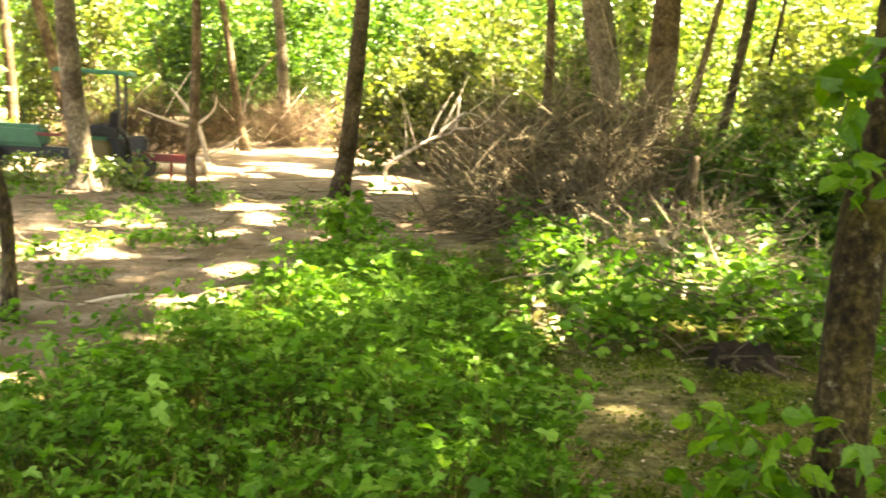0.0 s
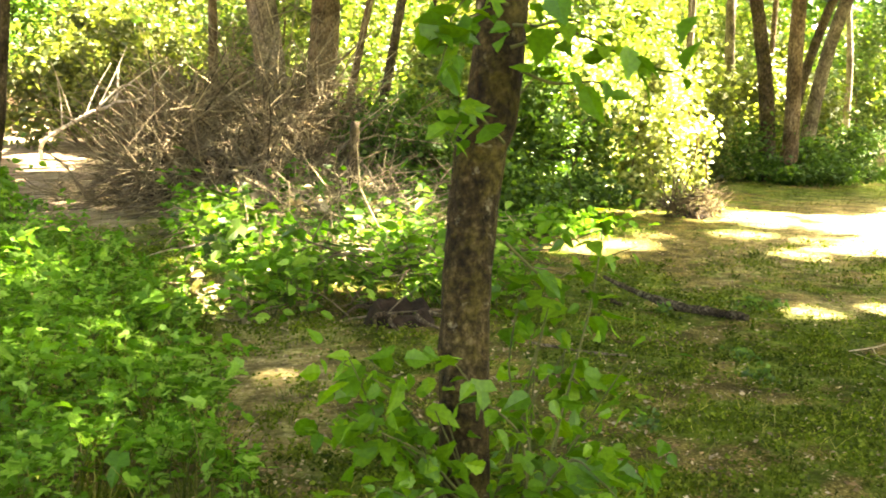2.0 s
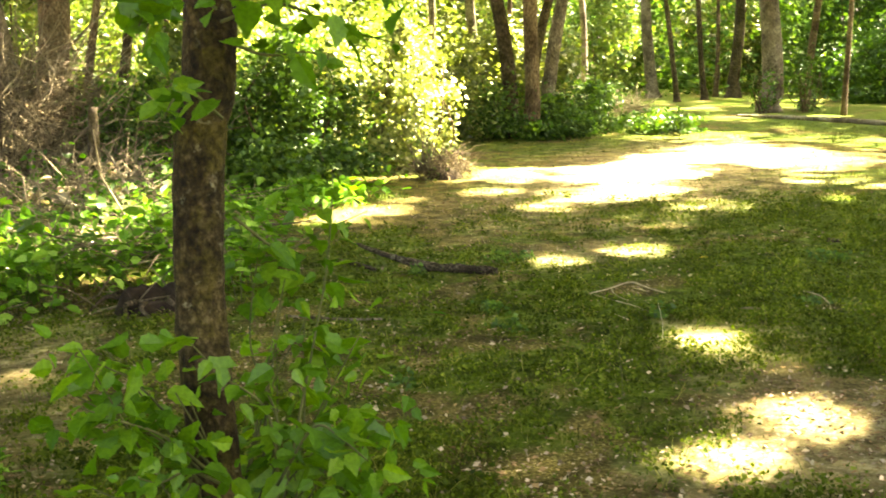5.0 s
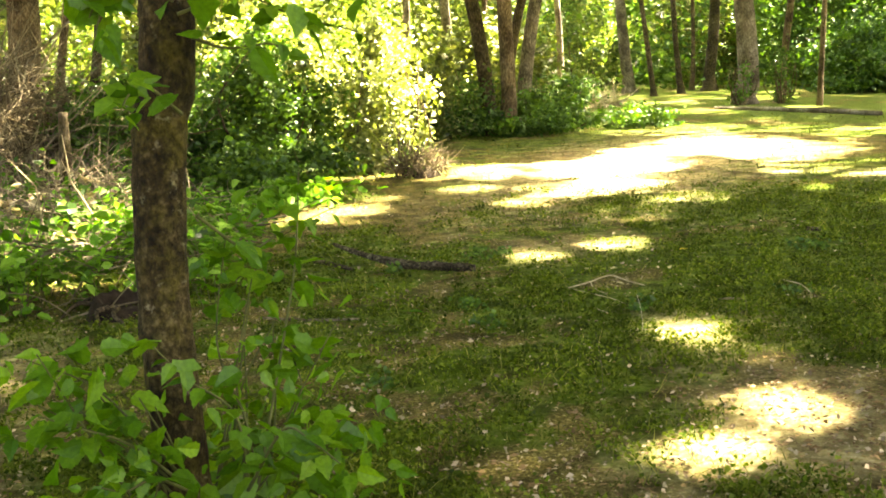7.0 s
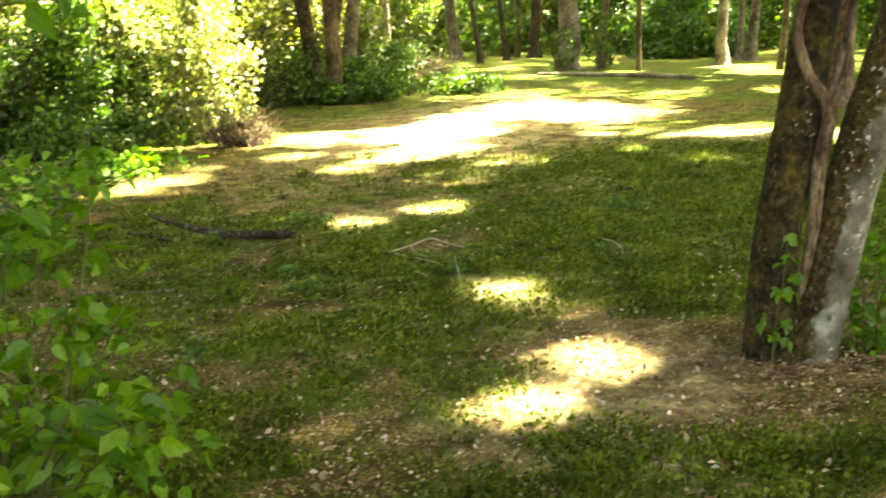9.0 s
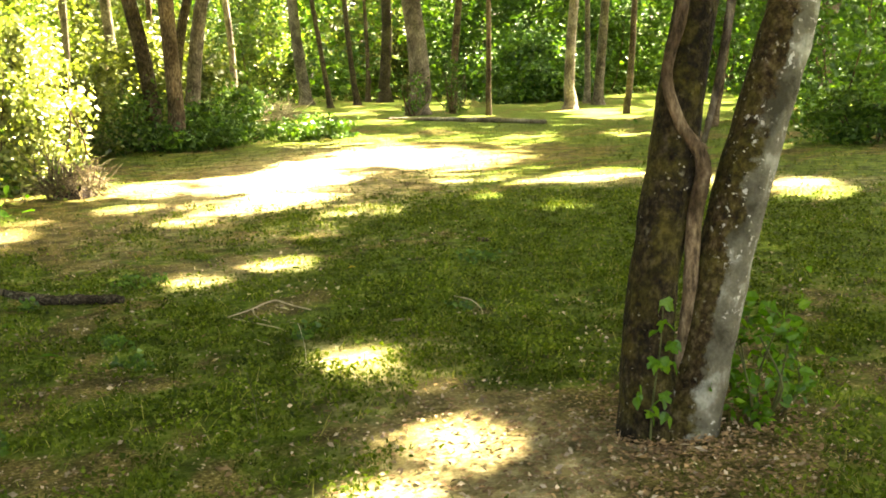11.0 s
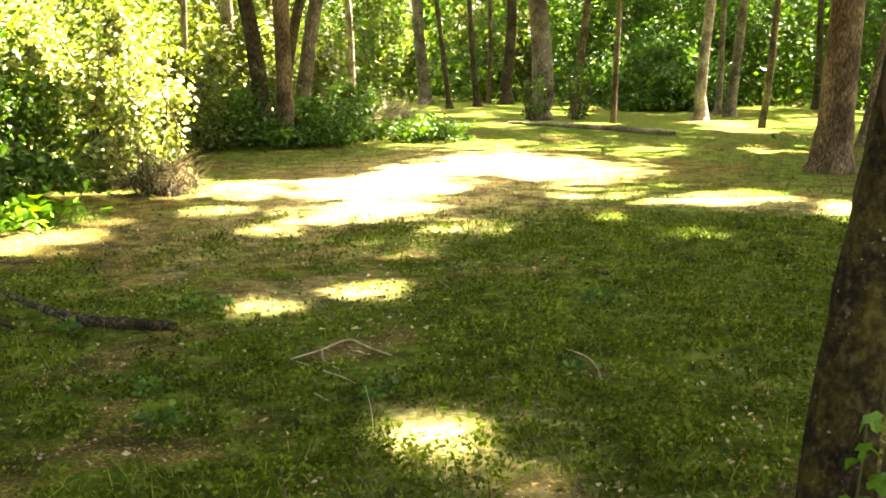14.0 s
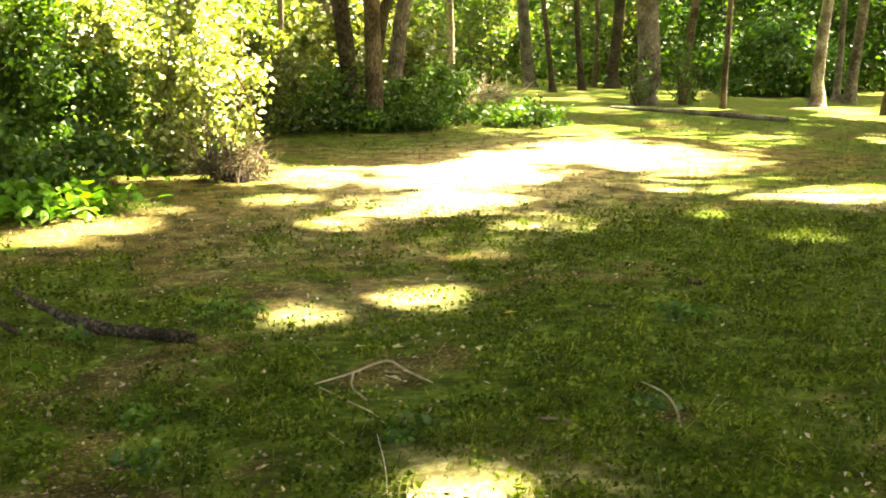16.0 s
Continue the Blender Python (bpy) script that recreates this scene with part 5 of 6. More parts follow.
stick("fallen_twig", "thin pale straw beside a sunny spot", "twig", [(4.72, 4.42, 0.2), (4.92, 4.27, 0.215)], [0.003, 0.003], STRAW)
stick("fallen_twig", "small dark chip of bark on the lawn", "twig", [(8.12, 5.78, 0.29), (8.15, 5.66, 0.29)], [0.02, 0.014], BARK_BRANCH)
stick("fallen_twig", "straight thin twig beside the leafy brush", "twig", [(3.5, 6.35, 0.15), (3.7, 6.01, 0.16), (3.9, 5.82, 0.17)], [0.008, 0.01, 0.006], BARK_GREY)
stick("fallen_log", "long grey fallen log at the edge of the wood", "log", [(23.3, 20.0, 0.46), (22.9, 18.0, 0.48), (22.5, 16.3, 0.48), (21.9, 14.3, 0.47)], [0.04, 0.055, 0.065, 0.06], BARK_WHITE, 10)
stick("stump", "dark broken stump standing in the brush", "stump", [(4.35, 12.6, 0.1), (4.35, 12.6, 0.5), (4.36, 12.62, 0.95), (4.37, 12.64, 1.3)], [0.09, 0.07, 0.065, 0.05], BARK_DARK, 10)
stick("stump", "dark slanting broken stem at the edge of the litter", "stump", [(-2.08, 8.62, -0.12), (-2.1, 8.65, 0.3), (-2.14, 8.65, 0.75), (-2.25, 8.66, 1.15)], [0.075, 0.055, 0.05, 0.03], BARK_DARK, 10)
stick("fallen_twig", "pale stick lying on the dead leaves", "twig", [(-1.7, 9.2, -0.05), (-1.4, 9.5, -0.02), (-1.05, 9.7, -0.03)], [0.012, 0.015, 0.008], TWIG_PALE)
rootball = thing("root_heap", 8.75, 12.15, "small brown heap of roots and dead stems", "brush pile")
part("core", Geo().add(*tube([(8.75, 12.15, 0.2), (8.75, 12.15, 0.32), (8.76, 12.16, 0.4), (8.77, 12.16, 0.44)], [0.22, 0.2, 0.12, 0.03], 14, 0.2)), DEBRIS_SHADE, rootball)
tagged(part("brushwood", twigs(520, 8.72, 12.15, 0.42, 0.3, lambda x, y: 0.36 - 0.6 * np.hypot(x - 8.75, y - 12.15), 0.24, 0.005, 0.9), TWIG_DARK, rootball), kind="stuff")
bush("weed_clump", "sparse leafy stems over the root heap", 8.55, 12.25, 0.4, 0.3, 0.8, 140, 0.05, LEAF_SUNNY, stems=6, lumps=9, group="")
for k in range(5):
    s = np.array([8.5 + 0.12 * rng.normal(), 12.2, 0.4])
    part("stem", Geo().add(*tube(limb_path(s, (rng.normal() * 0.35, rng.normal() * 0.3, 1), 0.55 + 0.5 * rng.random()), np.linspace(0.011, 0.003, 6), 5)), TWIG, rootball)

# ---- weeds, brush and grass ----
def inside(x, y, corners):
    c = np.asarray(corners, float)
    hit = np.zeros(len(x), bool)
    for (x0, y0), (x1, y1) in zip(c, np.roll(c, -1, 0)):
        hit ^= ((y0 > y) != (y1 > y)) & (x < (x1 - x0) * (y - y0) / (y1 - y0 + 1e-12) + x0)
    return hit


def scatter(n, box, corners):
    x, y = rng.uniform(box[0], box[1], n), rng.uniform(box[2], box[3], n)
    keep = inside(x, y, corners)
    return x[keep], y[keep]


WEED_BED = [(-1.8, 4.0), (1.2, 4.0), (1.28, 4.8), (1.35, 5.4), (1.5, 6.2), (1.6, 7.6), (1.7, 8.6), (1.45, 9.3), (1.35, 10.6), (0.9, 11.5), (0.2, 10.8), (-0.13, 9.5), (-0.53, 8.6), (-0.85, 7.8), (-1.1, 6.7), (-1.5, 6.0), (-1.9, 5.2)]
BRUSH_BED = [(1.75, 7.5), (2.5, 6.75), (3.6, 6.9), (4.4, 8.2), (5.2, 10.5), (5.4, 12.6), (3.2, 12.9), (2.2, 12.2), (2.0, 9.4)]


def plants(x, y, height, per, leaf_size, leaf_shape, material, name, label, blades=0):
    """Low leafy plants: stems with leaves along them, and long grass between."""
    n = len(x)
    h = height * (0.45 + 0.9 * lumpy(x, y, 2.2)) * np.exp(0.25 * np.clip(rng.normal(size=n), -2, 1.6))
    z = gz(x, y)
    lean_ = rng.normal(size=(n, 2)) * 0.3
    k = rng.random((n, per)) ** 0.6
    p = np.stack([x[:, None] + lean_[:, :1] * h[:, None] * k, y[:, None] + lean_[:, 1:] * h[:, None] * k, z[:, None] + h[:, None] * k + 0.02], -1).reshape(-1, 3)
    p[:, :2] += rng.normal(size=(len(p), 2)) * leaf_size * 0.7
    g = leaves(Geo(), p, leaf_size, leaf_shape, droop=0.15, flat=0.72, width=0.7, spread=0.3)
    ob = tagged(part(name, g, material, smooth=False), label, "weeds", kind="stuff")
    s = Geo()
    a = np.stack([x, y, z - 0.02], -1)
    b = np.stack([x + lean_[:, 0] * h, y + lean_[:, 1] * h, z + h], -1)
    w = 0.004
    v = np.stack([a + [w, 0, 0], a + [-w / 2, w, 0], a + [-w / 2, -w, 0], b], 1)
    s.add(v, (np.array([(0, 1, 3), (1, 2, 3), (2, 0, 3)])[None] + (np.arange(n) * 4)[:, None, None]).reshape(-1, 3))
    part("stalks", s, STEM, ob)
    return ob


def blades(x, y, height, width, material, name, label, lean=0.45):
    n = len(x)
    z = gz(x, y)
    h = height * np.exp(0.35 * rng.normal(size=n))
    a = rng.random(n) * 2 * np.pi
    side = np.stack([np.cos(a), np.sin(a), 0 * a], -1) * width / 2
    base = np.stack([x, y, z - 0.01], -1)
    tip = base + np.stack([rng.normal(size=n) * lean * h, rng.normal(size=n) * lean * h, h], -1)
    mid = (base + tip) / 2 + [0, 0, 1] * (0.12 * h)[:, None]
    v = np.stack([base - side, base + side, mid + side * 0.7, mid - side * 0.7, tip], 1)
    tri = np.array([(0, 1, 2), (0, 2, 3), (3, 2, 4)])
    return tagged(part(name, Geo().add(v, (tri[None] + (np.arange(n) * 5)[:, None, None]).reshape(-1, 3)), material, smooth=False), label, "grass", kind="stuff")


wx, wy = scatter(3900, (-1.9, 2.1, 4.0, 12.8), WEED_BED)
thick = lumpy(wx, wy, 4.2) + 0.5 * lumpy(wx + 2, wy, 9.0) + 0.3 * rng.normal(size=len(wx)) > 0.5
wx, wy = wx[thick], wy[thick]
plants(wx, wy, 0.26, 13, 0.05, LEAF_LOBED, LEAF_WEED, "weeds", "dense bed of low green leafy weeds")
wx, wy = scatter(620, (-1.9, 2.1, 4.0, 12.8), WEED_BED)
plants(wx, wy, 0.36, 9, 0.08, LEAF_LOBED, LEAF_WEED, "weeds", "taller broad-leaved weeds among the low ones")
wx, wy = scatter(18000, (-1.9, 2.1, 4.0, 12.8), WEED_BED)
blades(wx, wy, 0.2, 0.006, GRASS, "grass", "long thin grass among the weeds")
wx, wy = scatter(1500, (1.7, 5.4, 6.7, 13.0), BRUSH_BED)
away = (np.hypot(wx - 2.9, wy - 7.05) > 0.3) & (np.hypot(wx - 1.95, wy - 8.0) > 0.14) & (lumpy(wx, wy, 2.1) + 0.35 * lumpy(wx + 1, wy, 6.0) > 0.64) & (np.hypot((wx - 3.9) / 0.7, (wy - 11.3) / 1.3) + 0.3 * rng.normal(size=len(wx)) > 0.8)
plants(wx[away], wy[away], 0.4, 12, 0.08, LEAF_OVATE, LEAF_WEED, "brush_leaves", "tangle of leafy green cut branches and vines")
plants(wx[away][::3], wy[away][::3], 0.5, 5, 0.11, LEAF_LOBED, LEAF_DEEP, "brush_leaves", "broad dark leaves over the cut brush")
wx, wy = scatter(420, (1.7, 5.4, 6.7, 13.0), BRUSH_BED)
dry = np.exp(-(((wx - 3.9) / 0.8) ** 2 + ((wy - 11.3) / 1.6) ** 2)) + 0.5 * np.exp(-(((wx - 1.95) / 0.35) ** 2 + ((wy - 8.1) / 0.6) ** 2)) + 0.25 * np.exp(-(((wx - 3.4) / 0.7) ** 2 + ((wy - 8.8) / 0.8) ** 2)) + 0.1 > 0.25 + 0.3 * rng.random(len(wx))
plants(wx[dry], wy[dry], 0.36, 14, 0.075, LEAF_OVATE, LEAF_WILT, "dry_brush", "wilted pale tan leaves on cut branches")
tagged(part("brush_twigs", twigs(300, 4.3, 12.4, 1.0, 0.8, lambda x, y: 0.4 + 0 * x, 0.55, 0.007, 0.6), TWIG), "pale dead twigs beside the brush pile", "twigs", kind="stuff")
tagged(part("brush_twigs", twigs(520, 3.4, 9.9, 1.4, 2.4, lambda x, y: 0.34 + 0 * x, 0.55, 0.006, 0.5), TWIG), "pale bare twigs lying among green brush", "twigs", kind="stuff")
tagged(part("brush_twigs", twigs(40, 1.9, 8.1, 0.3, 0.7, lambda x, y: 0.05 + 0 * x, 0.35, 0.006, 0.2), TWIG), "pale twigs lying in a sunny gap between weeds and brush", "twigs", kind="stuff")
for x0, y0, z0, x1, y1, z1, r in ((3.6, 11.2, 0.25, 4.35, 11.9, 0.95, 0.012), (4.0, 12.0, 0.3, 3.75, 11.4, 0.85, 0.012), (3.3, 10.4, 0.2, 4.5, 10.9, 0.6, 0.015), (3.9, 10.2, 0.2, 4.1, 11.3, 0.85, 0.014), (2.6, 8.4, 0.15, 3.6, 8.9, 0.42, 0.012),
                                  (2.0, 8.0, 0.12, 2.55, 8.9, 0.4, 0.013), (2.1, 7.4, 0.1, 3.3, 7.1, 0.22, 0.01), (2.4, 9.6, 0.2, 2.9, 10.6, 0.6, 0.012), (4.4, 11.6, 0.35, 5.1, 11.2, 0.6, 0.014), (4.6, 12.3, 0.4, 4.0, 12.6, 0.9, 0.011)):
    cut = stick("cut_branch", "pale bare cut branch lying in green brush", "branch", [(x0, y0, z0 - 0.1), ((x0 + x1) / 2 + 0.06, (y0 + y1) / 2, (z0 + z1) / 2), (x1, y1, z1)], [r, 0.8 * r, 0.4 * r], STRAW if r > 0.0125 else TWIG)
    for k in range(3):
        f = 0.4 + 0.2 * k
        q = np.array([x0 + f * (x1 - x0) + 0.04, y0 + f * (y1 - y0), z0 + f * (z1 - z0)])
        e = q + np.array([0.25 * rng.normal(), 0.2 * rng.normal(), 0.12 + 0.15 * rng.random()])
        offshoot(cut, [tuple(q), tuple((q + e) / 2 + 0.02 * rng.normal(size=3)), tuple(e)], [0.5 * r, 0.35 * r, 0.2 * r], TWIG)
hollow = thing("stump", 2.95, 7.2, "dark rotten hollow stump in the green brush", "stump")
ang_ = np.linspace(0, 2 * np.pi, 25)[:-1]
ring = [(0.27, -0.03), (0.23, 0.05), (0.2, 0.12), (0.17, 0.15), (0.14, 0.12), (0.11, 0.03), (0.02, 0.01)]
rim = 1 + 0.09 * rng.normal(size=len(ang_)) - 0.45 * np.exp(-((((ang_ - 4.4 + np.pi) % (2 * np.pi)) - np.pi) ** 2) / 0.5)
hv = np.array([[(2.95 + r_ * math.cos(q), 7.2 + r_ * math.sin(q), 0.1 + h_ * (w_ if h_ > 0.1 else 1)) for q, w_ in zip(ang_, rim)] for r_, h_ in ring])
ii, jj = np.meshgrid(np.arange(6), np.arange(24), indexing="ij")
# shell colour is dark rot plus the painted shade of the hollow
part("shell", Geo().add(hv, quads=np.stack([ii * 24 + jj, ii * 24 + (jj + 1) % 24, (ii + 1) * 24 + (jj + 1) % 24, (ii + 1) * 24 + jj], -1).reshape(-1, 4)), DEBRIS_SHADE, hollow)
for k in range(9):
    q = k * 0.7 + 0.2 * rng.normal()
    part("root", bark_trunk([(2.95 + 0.18 * math.cos(q), 7.2 + 0.18 * math.sin(q), 0.2), (2.95 + 0.3 * math.cos(q), 7.2 + 0.3 * math.sin(q), 0.17 + 0.04 * rng.random()), (2.95 + 0.45 * math.cos(q + 0.3), 7.2 + 0.45 * math.sin(q + 0.3), 0.11)], [0.02, 0.014, 0.005], 6, 4, 0.05), BARK_DARK, hollow)

# sparse weeds and fallen sticks over the clearing
CLEARING = [(-4.2, 6.0), (-2.0, 5.2), (-1.1, 6.9), (-0.55, 8.7), (-0.1, 9.6), (0.25, 11.0), (0.9, 12.2), (1.1, 13.6), (0.9, 17.0), (-0.6, 19.5), (-3.0, 21.0), (-5.5, 20.5)]
wx, wy = scatter(3300, (-5.5, 1.2, 5.0, 21.0), CLEARING)
thick = lumpy(wx, wy, 1.3) > 0.62
plants(wx[thick], wy[thick], 0.16, 9, 0.06, LEAF_OVATE, LEAF_WEED, "weeds", "sparse low weeds on the bare litter")
tagged(part("clearing_twigs", twigs(500, -1.5, 15.0, 2.8, 6.0, lambda x, y: 0.02 + 0 * x, 0.45, 0.007, 0.15), TWIG), "dead twigs strewn over the bare clearing", "twigs", kind="stuff")
for hx, hy, hr in ((-1.4, 35.2, 1.6), (2.4, 33.5, 1.8), (0.6, 36.5, 1.6), (4.4, 24.0, 1.5), (-3.6, 25.6, 1.3)):
    dead = thing("brush_heap", hx, hy, "grey-brown heap of dead branches behind the clearing", "brush pile", "brush heaps")
    tagged(part("brushwood", twigs(1300, hx, hy, hr, 0.9, lambda x, y: 1.2 * np.exp(-((x - hx) ** 2) / hr**2), 0.9, 0.008, 0.9), BARK_BROWN, dead), kind="stuff")
    for k in range(8):
        lp = limb_path((hx + hr * 0.5 * rng.normal(), hy, 0.1), (rng.normal(), 0.3 * rng.normal(), 1.0), 1.2 + rng.random())
        part("branch", Geo().add(*tube(lp, np.linspace(0.03, 0.008, 6), 6)), TWIG_PALE if k % 3 == 0 else TWIG, dead)

debris = thing("brush_heap", 22.6, 24.3, "low pinkish heap of dead twigs at the wood's edge", "brush pile", "brush heaps")
tagged(part("brushwood", twigs(420, 22.6, 24.3, 1.3, 0.8, lambda x, y: 0.3 * np.exp(-((x - 22.6) ** 2)), 0.6, 0.014, 0.5), STRAW, debris), kind="stuff")

# thin grass, clover and dead leaves over the lawn, thinner with distance
def fan(n, near_, far, power, lo=-16, hi=78):
    """Places spread over the lawn in front of the path, closer together nearby."""
    ang, dist = rng.uniform(radians(lo), radians(hi), n) + 0.1 * rng.normal(size=n), near_ + (far - near_) * rng.random(n) ** power
    return 0.6 + dist * np.sin(ang), 0.2 + dist * np.cos(ang)


def tufts(x, y, per, reach):
    """Several places round each given one."""
    return np.repeat(x, per) + reach * rng.normal(size=len(x) * per), np.repeat(y, per) + reach * rng.normal(size=len(x) * per)


lx, ly = fan(95000, 3.2, 25, 1.6)
keep = ~((ly - 1.6 * lx > 9.0) | inside(lx, ly, WEED_BED)) & (turf(lx, ly) + 0.2 * rng.normal(size=len(lx)) > 0.68)
blades(lx[keep], ly[keep], 0.045, 0.005, GRASS, "grass", "short thin grass on the woodland lawn", 0.8)
lx, ly = fan(30000, 10, 27, 1.2, 10, 78)
keep = (ly - 1.6 * lx < 6.0) & (turf(lx, ly) + 0.25 * rng.normal(size=len(lx)) > 0.58)
blades(lx[keep], ly[keep], 0.036, 0.012, GRASS, "grass", "uneven grass on the far lawn", 0.7)
cx, cy = fan(15000, 2.6, 12.5, 1.35, 2, 78)
on_wood = (np.hypot((cx - 4.9) * 0.97 + (cy - 7.2) * 0.26, ((cy - 7.2) * 0.97 - (cx - 4.9) * 0.26) / 6) < 0.13) | (np.hypot(cx - 5.55, cy - 5.35) < 0.3) & (rng.random(len(cx)) < 0.7)
keep = ~inside(cx, cy, WEED_BED) & ~on_wood & (turf(cx, cy) + 0.13 * rng.normal(size=len(cx)) > 0.7)
cx, cy = cx[keep], cy[keep]
lx, ly = tufts(cx, cy, 14, 0.04)
tall = np.repeat(0.03 + 0.04 * rng.random(len(cx)), 14)
tagged(part("clover", leaves(Geo(), np.stack([lx, ly, gz(lx, ly) + 0.008 + tall * rng.random(len(lx))], -1), 0.021, LEAF_SMALL, droop=0.0, flat=0.5, width=0.85), CLOVER, smooth=False),
       "small green clover and ground leaves on the lawn", "ground plants", kind="stuff")
lx, ly = tufts(cx[::2], cy[::2], 9, 0.03)
blades(lx, ly, 0.055, 0.005, GRASS, "grass", "tufts of short green grass on the near lawn", 0.6)
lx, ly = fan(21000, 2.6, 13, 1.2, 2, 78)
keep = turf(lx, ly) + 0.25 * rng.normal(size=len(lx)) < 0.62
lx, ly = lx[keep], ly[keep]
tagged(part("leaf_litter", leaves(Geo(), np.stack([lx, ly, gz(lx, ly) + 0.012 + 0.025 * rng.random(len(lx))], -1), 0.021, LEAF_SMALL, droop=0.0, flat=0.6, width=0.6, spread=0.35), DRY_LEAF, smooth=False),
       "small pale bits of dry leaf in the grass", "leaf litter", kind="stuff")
n = 42000
ang, dist = rng.uniform(radians(-18), radians(78), n), 3.2 + 24 * rng.random(n) ** 1.5
lx, ly = 0.6 + dist * np.sin(ang), 0.2 + dist * np.cos(ang)
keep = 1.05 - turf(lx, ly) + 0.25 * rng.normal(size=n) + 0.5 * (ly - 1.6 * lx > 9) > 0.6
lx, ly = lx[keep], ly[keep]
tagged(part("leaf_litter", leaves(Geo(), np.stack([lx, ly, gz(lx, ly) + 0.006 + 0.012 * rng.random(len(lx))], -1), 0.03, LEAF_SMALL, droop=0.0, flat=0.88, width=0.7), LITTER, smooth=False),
       "curled brown dead leaves scattered on the ground", "leaf litter", kind="stuff")
n = 2600
a_, r_ = rng.random(n) * 2 * np.pi, np.abs(rng.normal(size=n)) * 0.5 + 0.05
lx, ly = 4.75 + r_ * np.cos(a_), 2.3 + r_ * np.sin(a_)
tagged(part("leaf_litter", leaves(Geo(), np.stack([lx, ly, gz(lx, ly) + 0.008 + 0.02 * rng.random(n)], -1), 0.023, LEAF_SMALL, droop=0.0, flat=0.8, width=0.6), LITTER, smooth=False),
       "reddish dead leaves gathered round the mossy tree", "leaf litter", kind="stuff")
bush("weed_clump", "small leafy green plant at the clearing's edge", 0.5, 11.7, 0.4, 0.35, 0.75, 420, 0.09, LEAF_SAPLING, stems=6, lumps=10, group="")
bush("weed_clump", "bright green weeds beside the grey trunk", -2.9, 19.2, 0.7, 0.4, 0.6, 500, 0.09, LEAF_SUNNY, stems=6, lumps=10, group="")
bush("weed_clump", "bright green weeds in front of the tractor", -4.6, 20.2, 1.0, 0.5, 0.6, 700, 0.09, LEAF_SUNNY, stems=6, lumps=10, group="")
bush("weed_clump", "low bright weeds at the lawn's edge", 6.1, 11.0, 1.0, 0.5, 0.3, 520, 0.1, LEAF_WEED, stems=8, lumps=16, group="")

for wx_, wy_, wr_, wh_ in ((5.75, 6.75, 0.1, 0.1), (4.35, 5.15, 0.1, 0.09), (4.85, 6.85, 0.06, 0.12), (6.2, 4.4, 0.12, 0.08), (3.3, 4.6, 0.1, 0.08), (7.4, 5.2, 0.15, 0.08), (5.6, 6.82, 0.16, 0.1), (4.55, 5.55, 0.15, 0.09), (5.2, 4.75, 0.14, 0.09)):
    bush("weed_clump", "small dark green weed growing in the lawn", wx_, wy_, wr_, wr_, wh_, 130, 0.035, LEAF_DEEP, stems=3, lumps=9, group="lawn weeds")
for sx_, sy_, sh_ in ((4.82, 4.35, 0.22), (3.95, 3.75, 0.3), (5.5, 4.2, 0.18), (6.3, 5.9, 0.16)):
    z_ = float(gz(sx_, sy_))
    stick("grass_stalk", "single dry upright grass stalk in the lawn", "grass stalk", [(sx_, sy_, z_), (sx_ - 0.01, sy_, z_ + sh_ * 0.5), (sx_ - 0.035, sy_ + 0.01, z_ + sh_)], [0.0018, 0.0015, 0.001], TWIG_PALE if sh_ == 0.22 else TWIG, 4)


YELLOW_LEAF = leaf_material("yellow_leaf", (0.4, 0.28, 0.03), (0.45, 0.32, 0.04), (0.5, 0.36, 0.05), 0.3)
PALE_LEAF = leaf_material("pale_dry_leaf", (0.4, 0.33, 0.23), (0.45, 0.38, 0.28), (0.52, 0.45, 0.34), 0.3)


def lone_leaf(label, x, y, size, material, turn, tilt=0.3):
    """One leaf lying on the grass, on its short stalk."""
    z = float(gz(x, y)) + 0.035
    top = thing("fallen_leaf", x, y, label, "leaf", "single leaves on the lawn")
    g = leaves(Geo(), [(x, y, z)], size, LEAF_TOOTHED, droop=tilt, flat=0.9, width=0.8, axis=[(1e3 * math.cos(turn), 1e3 * math.sin(turn), 0)], spread=0.0)
    part("blade", g, material, top, smooth=False)
    back = np.array([math.cos(turn), math.sin(turn), -0.15]) * -0.4 * size
    part("stalk", Geo().add(*tube([(x, y, z), tuple(np.array([x, y, z]) + back * 0.5), tuple(np.array([x, y, z]) + back)], [0.0015, 0.0015, 0.001], 4)), material, top)


for lx_, ly_, sz_, tn_ in ((6.31, 7.72, 0.07, 1.0), (6.77, 5.84, 0.05, 2.5), (4.86, 4.15, 0.05, 0.4)):
    lone_leaf("small yellow fallen leaf on the grass", lx_, ly_, sz_, YELLOW_LEAF, tn_)
for lx_, ly_, sz_, tn_ in ((5.76, 5.82, 0.06, 0.3), (5.9, 5.68, 0.05, 1.8), (6.17, 5.43, 0.05, 4.0), (5.58, 5.34, 0.06, 5.1)):
    lone_leaf("small pale dry leaf curled on the grass", lx_, ly_, sz_, PALE_LEAF, tn_, -0.3)
for lx_, ly_, sz_, tn_ in ((4.19, 5.7, 0.11, -0.6), (3.9, 5.95, 0.09, 0.4), (4.5, 6.6, 0.1, -1.2)):
    lone_leaf("broad pale green leaf lying on the lawn", lx_, ly_, sz_, LEAF_SAPLING, tn_, 0.1)

